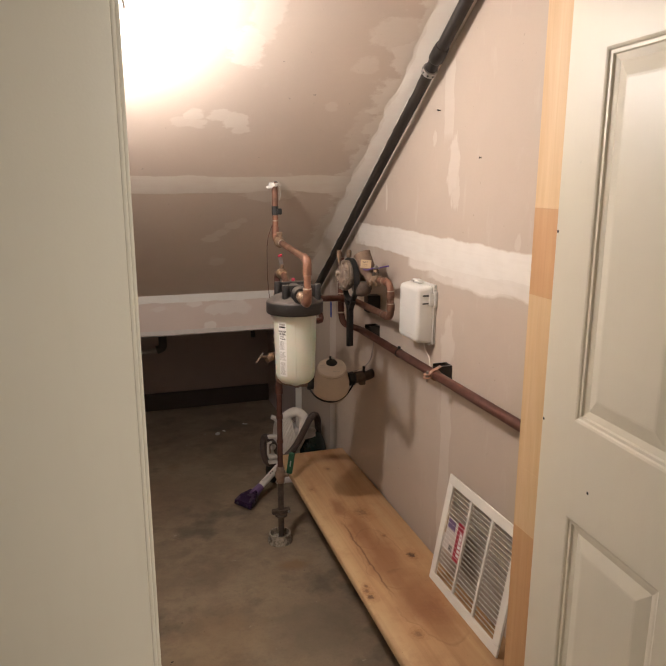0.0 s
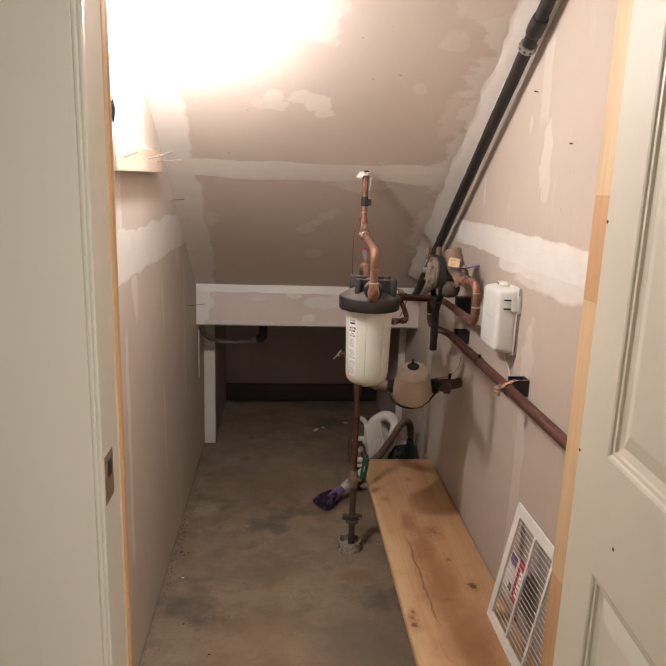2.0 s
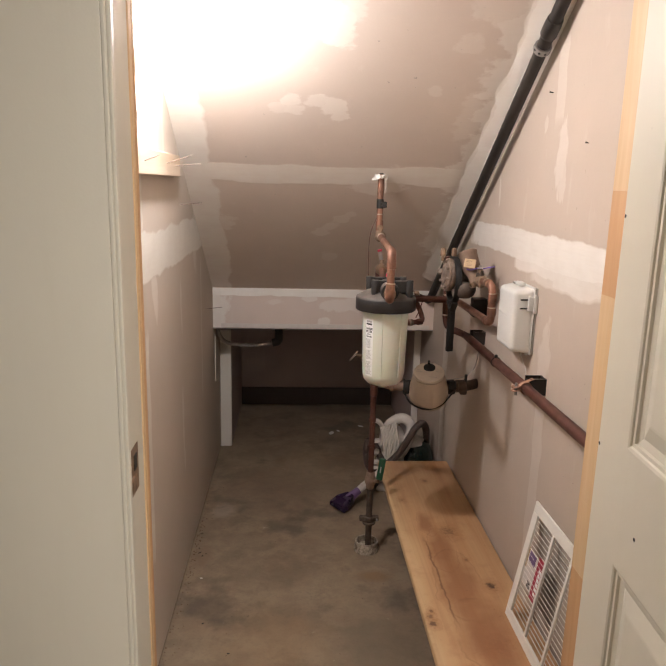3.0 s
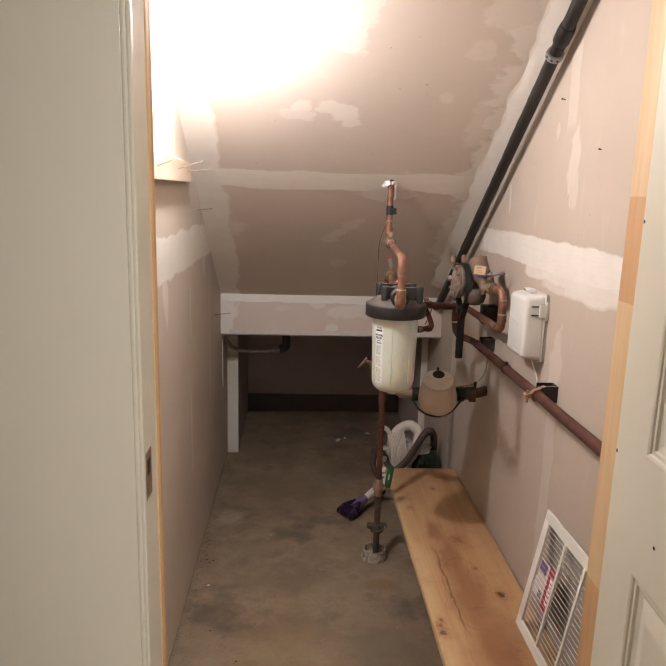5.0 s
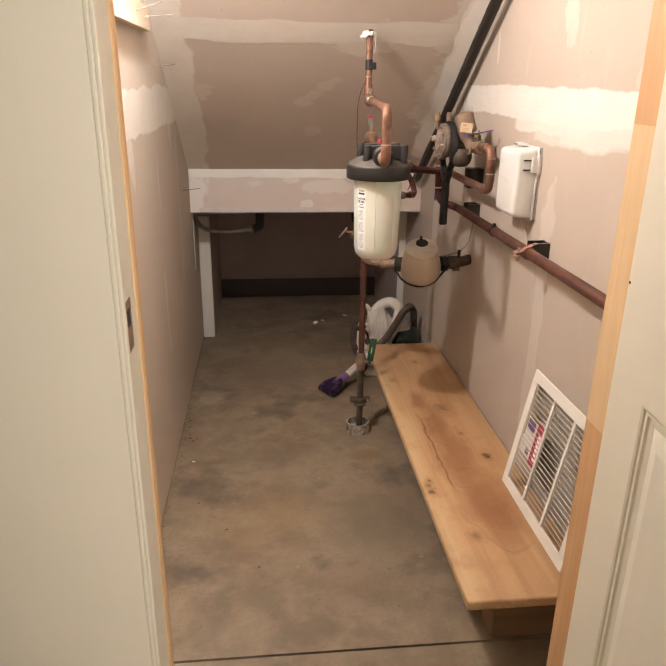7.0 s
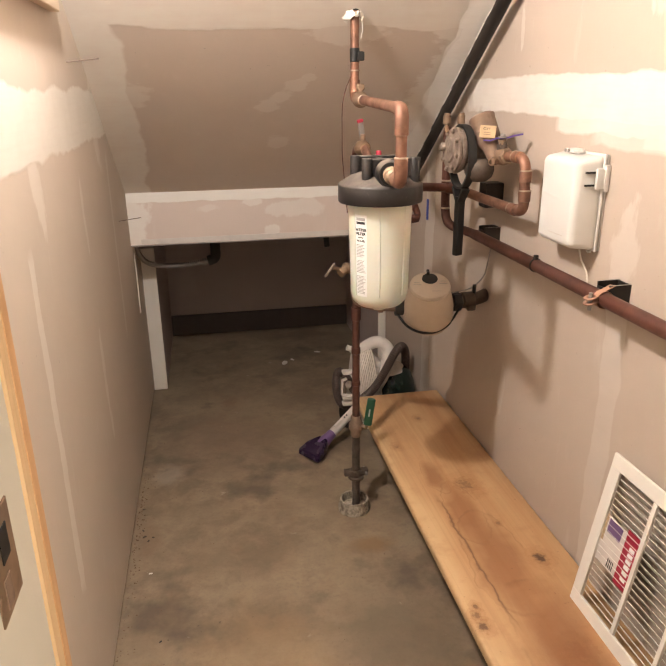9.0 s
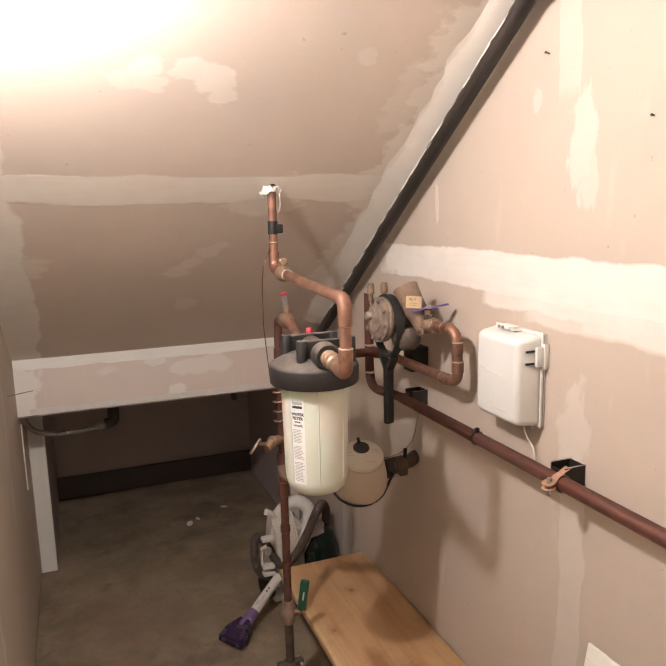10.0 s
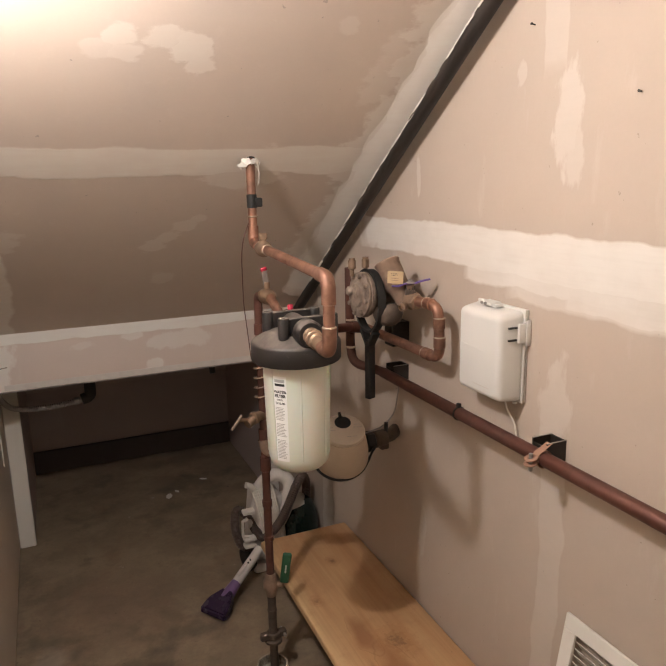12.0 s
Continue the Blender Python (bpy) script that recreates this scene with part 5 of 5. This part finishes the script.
part("inlet", tube([(RX, 1.80, 0.730), (RX + 0.004, 1.795, 0.700), (0.75, 1.765, 0.692), (0.835, 1.745, 0.690)], 0.0175, 0.02), M_BELL, meter, "dull brass elbow from the riser")
coupling(meter, (0.757, 1.762, 0.692), (1, -0.2, 0), 0.0215, 0.016, M_BELL, "collar")
coupling(meter, (0.812, 1.749, 0.690), (1, -0.15, 0), 0.0265, 0.030, M_BLACK, "collar")
coupling(meter, (0.800, 1.752, 0.690), (1, -0.15, 0), 0.0285, 0.008, M_BLACK, "collar")
part("outlet", tube([(0.955, 1.738, 0.694), (0.995, 1.740, 0.696), (1.040, 1.745, 0.698), (1.077, 1.775, 0.698)], 0.0190, 0.02), M_IRON, meter, "dark pipe elbow")
hexnut(meter, (0.973, 1.739, 0.695), (1, 0.05, 0), 0.0285, 0.026, M_BLACK)
coupling(meter, (1.008, 1.741, 0.697), (1, 0.1, 0), 0.0235, 0.034, M_IRON, "collar")
part("outlet_lug", box(1.004, 1.724, 0.668, 1.030, 1.742, 0.686, 0.003), M_IRON, meter)
part("outlet_screw", tube([(1.026, 1.738, 0.712), (1.026, 1.736, 0.742)], 0.0055), M_BLACK, meter)
part("ground_wire", tube([(0.800, 1.730, 0.670), (0.812, 1.685, 0.650), (0.845, 1.676, 0.632), (0.885, 1.674, 0.627), (0.925, 1.676, 0.642), (0.955, 1.700, 0.662), (0.985, 1.722, 0.690)], 0.0035, 0.02, 8), M_BLACK, meter, "black bonding wire")
part("thin_wire", tube([(0.945, 1.73, 0.722), (1.02, 1.742, 0.730), (1.06, 1.75, 0.76), (1.07, 1.742, 0.84), (1.066, 1.74, 0.872)], 0.0018, 0.02, 6), M_STEEL, meter, "thin grey wire")
settle(meter)

# black drain pipe under the slope
drain = thing("black_drain_pipe", (1.03, 1.7, slope_z(1.7) - 0.05), "sloping black pipe with paint-splashed edge under the ceiling corner", "pipe")
DR = 0.0176


def drain_pt(y):
    return (1.036, y, slope_z(y) - 0.050 - 0.030 * (y - 1.27))


part("pipe", tube([drain_pt(0.52), drain_pt(2.36)], DR, seg=20), M_BLACKPIPE, drain)
part("hub", lathe([(0.0205, -0.02), (0.0222, 0.0), (0.0222, 0.03), (0.0195, 0.035)], drain_pt(1.18), (0, 1, -PITCH), 20), M_BLACKPIPE, drain)
st = part("hanger_strap", lathe([(0.0226, 0), (0.0232, 0.0), (0.0232, 0.017), (0.0226, 0.017)], drain_pt(1.235), (0, 1, -PITCH), 20), M_STEEL, drain, "perforated steel hanger strap")
for k in range(9):
    a = 2 * math.pi * k / 9
    nrm2 = Vector((math.cos(a), 0, 0)) + math.sin(a) * Vector((0, PITCH, 1)).normalized()
    part("strap_hole", lathe([(0.0032, 0), (0.0032, 0.0009), (0.0, 0.0009)], Vector(drain_pt(1.235)) + Vector((0, 1, -PITCH)).normalized() * 0.0085 + nrm2 * 0.0228, nrm2, 8), M_BLACK, st, smooth=False)
rng = random.Random(3)
sl = Vector((0, 1, -PITCH)).normalized()
for k in range(80):
    y = rng.uniform(1.30, 2.32)
    a = radians(rng.gauss(161, 8))
    nrm2 = Vector((math.cos(a), 0, 0)) + math.sin(a) * Vector((0, PITCH, 1)).normalized()
    c = Vector(drain_pt(y)) + nrm2 * (DR - 0.0006)
    part("paint_splash", tube([c - sl * rng.uniform(0.006, 0.03), c + sl * rng.uniform(0.004, 0.024)], rng.uniform(0.0010, 0.0030), seg=6), M_WHITE, drain)
part("pipe_tail", tube([drain_pt(2.34), drain_pt(2.50), (1.045, 2.60, 0.875)], DR, 0.02), M_BLACKPIPE, drain)
settle(drain)

# white wall box
wb = thing("wall_box", (WR, 1.31, 0.95), "white plastic wall-mounted network box", "electrical box")
part("back_plate", box(1.0735, 1.2255, 0.949, WR - 0.0005, 1.381, 1.141, 0.001), M_BOX, wb, "thin back plate")
own = box(1.012, 1.226, 0.949, 1.0715, 1.381, 1.141, 0.0)
for v in own.verts:
    if v.co.x < 1.03:
        v.co.y += 0.006 if v.co.y < 1.3 else -0.006
        v.co.z += 0.006 if v.co.z < 1.0 else -0.010
bmesh.ops.bevel(own, geom=own.edges[:], offset=0.0135, segments=5, affect="EDGES", profile=0.5)
# dark filler strip: shade of the cover gap put into its colour
part("seam", box(1.0716, 1.229, 0.952, 1.0734, 1.379, 1.139), M_SHADOWGAP, wb, "thin strip coloured dark as seam shade behind the cover", smooth=False)
part("cover", own, M_BOX, wb, "rounded white cover")
part("rim", box(1.0665, 1.2242, 0.9475, 1.0712, 1.3825, 1.1425, 0.0018, 2), M_BOX, wb, "raised rim of the cover")
part("latch", box(1.050, 1.2185, 1.076, 1.0765, 1.2262, 1.116, 0.0022, 2), M_BOX, wb, "snap latch")
part("latch_lip", box(1.066, 1.2165, 1.070, 1.0768, 1.2235, 1.122, 0.0018, 2), M_BOX, wb)
for z in (1.081, 1.106):
    part("latch_slot", box(1.030, 1.2252, z, 1.050, 1.2292, z + 0.0036), M_BLACK, wb, smooth=False)
part("foot_nub", box(1.060, 1.238, 0.9435, 1.068, 1.246, 0.9478, 0.0010), M_BOX, wb)
part("embossed_bar", box(1.0116, 1.262, 0.976, 1.0124, 1.320, 0.9775), M_GREYWHITE, wb, smooth=False)
part("top_clip", box(1.040, 1.300, 1.1395, 1.066, 1.338, 1.1475, 0.002, 2), M_BOX, wb)
part("top_tab", box(1.040, 1.282, 1.1395, 1.058, 1.296, 1.145, 0.0015, 2), M_BOX, wb)
for y in (1.331, 1.318):
    part("clip_screw", lathe([(0.0035, 0), (0.0035, 0.002), (0.0015, 0.0024), (0, 0.0016)], (1.0398, y, 1.1435), (-1, 0, 0), 8), M_STEEL, wb)
for k, (y0, y1) in enumerate(((1.362, 1.348), (1.346, 1.336), (1.334, 1.318), (1.316, 1.306), (1.304, 1.290), (1.288, 1.276))):
    part("embossed_bar", box(1.0114, y1, 1.0535 - 0.0012 * k, 1.0124, y0, 1.0565 - 0.0012 * k), M_BOX, wb, smooth=False)
part("wire", tube([(1.055, 1.262, 0.945), (1.060, 1.262, 0.925), (1.068, 1.245, 0.90), (1.070, 1.24, 0.87)], 0.0018, 0.01, 6), M_CORD, wb, "thin white wire")
settle(wb)

# nails in the right wall
for y, z, l in ((1.247, 1.669, 0.011), (0.992, 1.524, 0.007), (0.88, 0.71, 0.0005)):
    nail = thing("wall_nail", (WR, y, z), "small dark nail in the plasterboard", "nail", "nails in the right wall")
    part("shank", lathe([(0.0014, 0), (0.0014, l), (min(0.0024, l), l), (min(0.0024, l), l + 0.0012), (0, l + 0.0014)], (WR + 0.001, y, z), (-1, -0.2, 0.1), 8), M_BLACKPIPE, nail)
    settle(nail)

# cleat with long nails on the left wall
cleat = thing("wall_cleat", (0.012, 1.3, 1.43), "raw wood cleat with long nails on the wall", "cleat")
part("board", box(0.0005, 1.02, 1.427, 0.022, 1.612, 1.492, 0.002), M_CLEAT, cleat)
for y, z, far, rise in ((1.09, 1.458, 0.055, 0.016), (1.39, 1.462, 0.088, 0.024), (1.53, 1.459, 0.094, 0.008)):
    part("nail", tube([(0.018, y, z), (far, y + 0.015, z + rise)], 0.0014, seg=8), M_BRONZE, cleat, "long dull nail")
settle(cleat)
for y, z in ((1.735, 1.335), (2.33, 0.865)):
    nail = thing("long_nail", (0, y, z), "long steel nail standing out of the wall", "nail", "nails in the left wall")
    part("shank", tube([(-0.004, y, z), (0.072, y + 0.01, z + 0.008)], 0.0014, seg=8), M_BRONZE, nail)
    settle(nail)

# conduit in the low space
flex = thing("flexible_conduit", (0.1, 2.78, 0.64), "grey flexible metal conduit crossing the dark opening", "conduit")
part("tube", tube([(0.003, 2.72, 0.70), (0.010, 2.765, 0.650), (0.040, 2.77, 0.612), (0.110, 2.77, 0.599), (0.19, 2.77, 0.599), (0.262, 2.77, 0.609)], 0.0105, 0.05, 12, waves=0.0008, pitch=0.008), M_STEEL, flex)
part("connector", lathe([(0.012, 0), (0.014, 0.003), (0.014, 0.018), (0.010, 0.020), (0.010, 0.03)], (0.255, 2.77, 0.608), (1, 0, 0.1), 14), M_STEEL, flex)
part("down_pipe", tube([(0.282, 2.77, 0.612), (0.315, 2.77, 0.620), (0.315, 2.77, 0.785)], 0.021, 0.03), M_BLACKPIPE, flex, "black drop pipe")
settle(flex)
hang = thing("hanging_pipe_stub", (0.80, 2.78, 0.66), "short black pipe stub under the low ceiling", "pipe")
part("stub", tube([(0.775, 2.80, 0.785), (0.790, 2.80, 0.64)], 0.012), M_BLACKPIPE, hang)
settle(hang)

# ---- carpet cleaner on the floor beyond the bench ----
vac = thing("carpet_cleaner", (0.92, 2.38, 0.0), "small carpet cleaner, dark green tank, coiled white cord and hose", "carpet cleaner")
VX, VY = 0.974, 2.400
own = lathe([(0.0, 0.0), (0.090, 0.0), (0.102, 0.015), (0.102, 0.09), (0.096, 0.13), (0.080, 0.168), (0.052, 0.192), (0.0, 0.200)], (0, 0, 0), (0, 0, 1), 36)
part("tank", move(own, Matrix.Translation((VX, VY, 0.03)) @ Matrix.Diagonal((0.95, 1.0, 1.05, 1))), M_DARKGREEN, vac, "glossy dark green tank")
part("tank_collar", lathe([(0.066, 0.0), (0.070, 0.004), (0.066, 0.020), (0.050, 0.034), (0.0, 0.038)], (VX - 0.008, VY, 0.205), (0.1, 0, 1), 28), M_GREYWHITE, vac, "white collar above the tank")
part("base", box(0.79, 2.31, 0.0, 1.05, 2.52, 0.035, 0.012, 3), M_GREYWHITE, vac)
part("body", move(box(-0.055, -0.085, 0.0, 0.055, 0.085, 0.25, 0.03, 4), pose(0.850, 2.41, 0.03, 0, 6, 0)), M_GREYWHITE, vac, "greyish white body")
part("handle_hood", tube([(0.825, 2.40, 0.20), (0.845, 2.39, 0.315), (0.910, 2.38, 0.352), (0.955, 2.36, 0.318), (0.930, 2.33, 0.235), (0.885, 2.32, 0.17)], 0.024, 0.06, 18), M_GREYWHITE, vac, "thick curved white handle")
part("cord_hook", tube([(0.812, 2.335, 0.315), (0.792, 2.325, 0.345), (0.776, 2.325, 0.352)], 0.011, 0.01), M_GREYWHITE, vac)
part("switch_knob", lathe([(0.018, 0), (0.018, 0.008), (0.012, 0.014), (0, 0.014)], (0.795, 2.36, 0.18), (-1, -0.4, 0.1), 18), M_GREYWHITE, vac)
clip = part("tool_clip", ribbon([(0.770, 2.30, 0.235), (0.752, 2.30, 0.228), (0.750, 2.30, 0.17), (0.772, 2.30, 0.165)], 0.014, 0.007, up=(0, 1, 0)), M_GREYWHITE, vac, "white bracket clip")
for z in (0.255, 0.15, 0.125):
    part("clip_tab", box(0.752, 2.285, z, 0.795, 2.315, z + 0.014, 0.003), M_GREYWHITE, vac)
rng = random.Random(11)
for k in range(11):
    x = 0.812 + 0.007 * k
    pts = [(x - 0.016, 2.312, 0.325 + 0.002 * k), (x, 2.295 - 0.003 * (k % 3), 0.26), (x + 0.014, 2.298, 0.16 + rng.uniform(-0.01, 0.01)), (x + 0.020, 2.305, 0.10), (x + 0.034, 2.325, 0.13), (x + 0.02, 2.33, 0.25)]
    part("cord_loop", tube(pts, 0.0036, 0.04, 8), M_CORD, vac, "white cord loop")
part("hose", tube([(0.795, 2.305, 0.112), (0.752, 2.345, 0.105), (0.738, 2.375, 0.17), (0.752, 2.39, 0.24), (0.79, 2.39, 0.20), (0.82, 2.30, 0.135), (0.875, 2.275, 0.195), (0.925, 2.285, 0.275), (0.962, 2.31, 0.325), (1.000, 2.35, 0.335), (1.028, 2.39, 0.29), (1.038, 2.42, 0.20), (1.045, 2.44, 0.08)], 0.0160, 0.05, 16, waves=0.0011, pitch=0.0075), M_HOSE, vac, "grey-brown ribbed hose")
part("wheel", lathe([(0.045, 0), (0.050, 0.004), (0.050, 0.018), (0.045, 0.022), (0.0, 0.022)], (0.790, 2.36, 0.0502), (-1, -0.25, 0), 24), M_BLACK, vac, "dark wheel")
settle(vac)

# hand tool with purple brush head, lying on the floor against the machine
tool = thing("brush_tool", (0.66, 2.16, 0.0), "floor hand tool, white tube and dark purple brush head", "vacuum tool")
T0, T1 = Vector((0.648, 2.175, 0.034)), Vector((0.805, 2.285, 0.118))
td = (T1 - T0).normalized()
part("tube", tube([T0 + td * 0.025, T1], 0.0165, 0, 16), M_GREYWHITE, tool, "greyish white tube")
part("trigger", move(box(-0.022, -0.006, 0.0, 0.022, 0.006, 0.008, 0.003), Matrix.Translation(T0.lerp(T1, 0.48) + Vector((-0.004, -0.008, 0.014))) @ pose(0, 0, 0, 0, -22, 33)), M_GREYWHITE, tool)
for f in (0.66, 0.72):
    part("screw", lathe([(0.003, 0), (0.003, 0.004), (0, 0.005)], T0.lerp(T1, f) + Vector((-0.004, -0.010, 0.0125)), (-0.3, -0.5, 1), 8), M_BLACK, tool)
part("neck", lathe([(0.024, -0.01), (0.022, 0.02), (0.0185, 0.045), (0.0178, 0.06)], T0, td, 18), M_LILAC, tool, "lilac neck")
own = bmesh.new()
ring0 = [(-0.012, -0.022, 0.026), (-0.012, 0.022, 0.026), (-0.012, 0.024, -0.022), (-0.012, -0.024, -0.022)]
ring1 = [(0.035, -0.046, 0.012), (0.035, 0.046, 0.012), (0.035, 0.048, -0.028), (0.035, -0.048, -0.028)]
ring2 = [(0.072, -0.052, -0.008), (0.072, 0.052, -0.008), (0.072, 0.054, -0.032), (0.072, -0.054, -0.032)]
rs = [[own.verts.new(c) for c in r] for r in (ring0, ring1, ring2)]
for a, b in zip(rs, rs[1:]):
    for k in range(4):
        own.faces.new((a[k], a[(k + 1) % 4], b[(k + 1) % 4], b[k]))
own.faces.new(rs[0][::-1])
own.faces.new(rs[-1])
bmesh.ops.recalc_face_normals(own, faces=own.faces[:])
bmesh.ops.bevel(own, geom=own.edges[:], offset=0.005, segments=2, affect="EDGES")
flat = Vector((-td.x, -td.y, 0)).normalized()
m = Matrix.Translation(T0) @ Matrix(((flat.x, -flat.y, 0, 0), (flat.y, flat.x, 0, 0), (0, 0, 1, 0), (0, 0, 0, 1)))
part("brush_head", move(own, m), M_PURPLE, tool, "dark purple brush head")
settle(tool)

# crumbs and flecks on the floor
for k, (x, y, r, mat) in enumerate(((0.063, 1.608, 0.004, M_WHITE), (0.103, 1.347, 0.003, M_BLACK), (0.618, 3.086, 0.018, M_WHITE), (0.66, 3.12, 0.010, M_WHITE), (0.80, 3.2, 0.012, M_WHITE), (0.20, 1.2, 0.003, M_BLACK), (0.034, 1.782, 0.005, M_IRON), (0.047, 1.760, 0.004, M_IRON), (0.028, 1.815, 0.004, M_IRON), (0.060, 1.775, 0.003, M_IRON), (0.022, 1.93, 0.004, M_IRON), (0.30, 1.02, 0.003, M_IRON))):
    fleck = thing("floor_fleck", (x, y, 0.0), "small pale paint crumb on the concrete" if mat is M_WHITE else "small dark crumb on the concrete", "debris", "flecks on the floor")
    part("crumb", move(lathe([(r, 0), (r * 0.8, 0.0012), (0.0, 0.0016)], (0, 0, 0), (0, 0, 1), 7), Matrix.Translation((x, y, 0.0003)) @ pose(0, 0, 0, 0, 0, 37 * k) @ Matrix.Diagonal((1.6, 0.8, 1, 1))), mat, fleck, smooth=False)
    settle(fleck)

# grit swept against the foot of the left wall and round the floor sleeve
rng = random.Random(9)
own = bmesh.new()
for k in range(260):
    if k < 200:
        x, y = 0.004 + abs(rng.gauss(0, 0.018)), rng.choice((1.76, 1.50, 2.05, 1.2, 1.9)) + rng.gauss(0, 0.14)
    else:
        x, y = rng.uniform(0.08, 0.72), rng.uniform(0.75, 2.3)
    r = rng.uniform(0.0008, 0.0032) if k < 200 else rng.uniform(0.0006, 0.0016)
    a = rng.uniform(0, 6.28)
    foot = [own.verts.new((x + r * rng.uniform(0.6, 1.4) * math.cos(a + q), y + r * rng.uniform(0.6, 1.4) * math.sin(a + q), 0.0002)) for q in (0, 1.5, 2.9, 4.5)]
    peak = own.verts.new((x, y, r * 0.9))
    for p, q in zip(foot, foot[1:] + foot[:1]):
        own.faces.new((p, q, peak))
tagged(part("floor_grit", own, M_GRIT, smooth=False), "brown grit scattered along the wall on bare concrete", "grit", kind="stuff")

# pull cord of the lamp
cord = thing("pull_cord", (0.03, 0.93, 1.5), "thin white lamp pull cord with a black clip", "cord")
part("string", tube([(0.10, 1.12, slope_z(1.12) - 0.03), (0.035, 0.99, slope_z(1.12) - 0.12), (0.03, 0.977, 1.60), (0.03, 0.952, 1.36)], 0.0011, 0.02, 6), M_CORD, cord)
part("clip", lathe([(0.001, 0), (0.004, 0.012), (0.006, 0.03), (0.003, 0.045), (0.001, 0.05)], (0.030, 0.970, 1.530), (0, 0, 1), 12), M_BLACK, cord, "small black clip")
settle(cord)
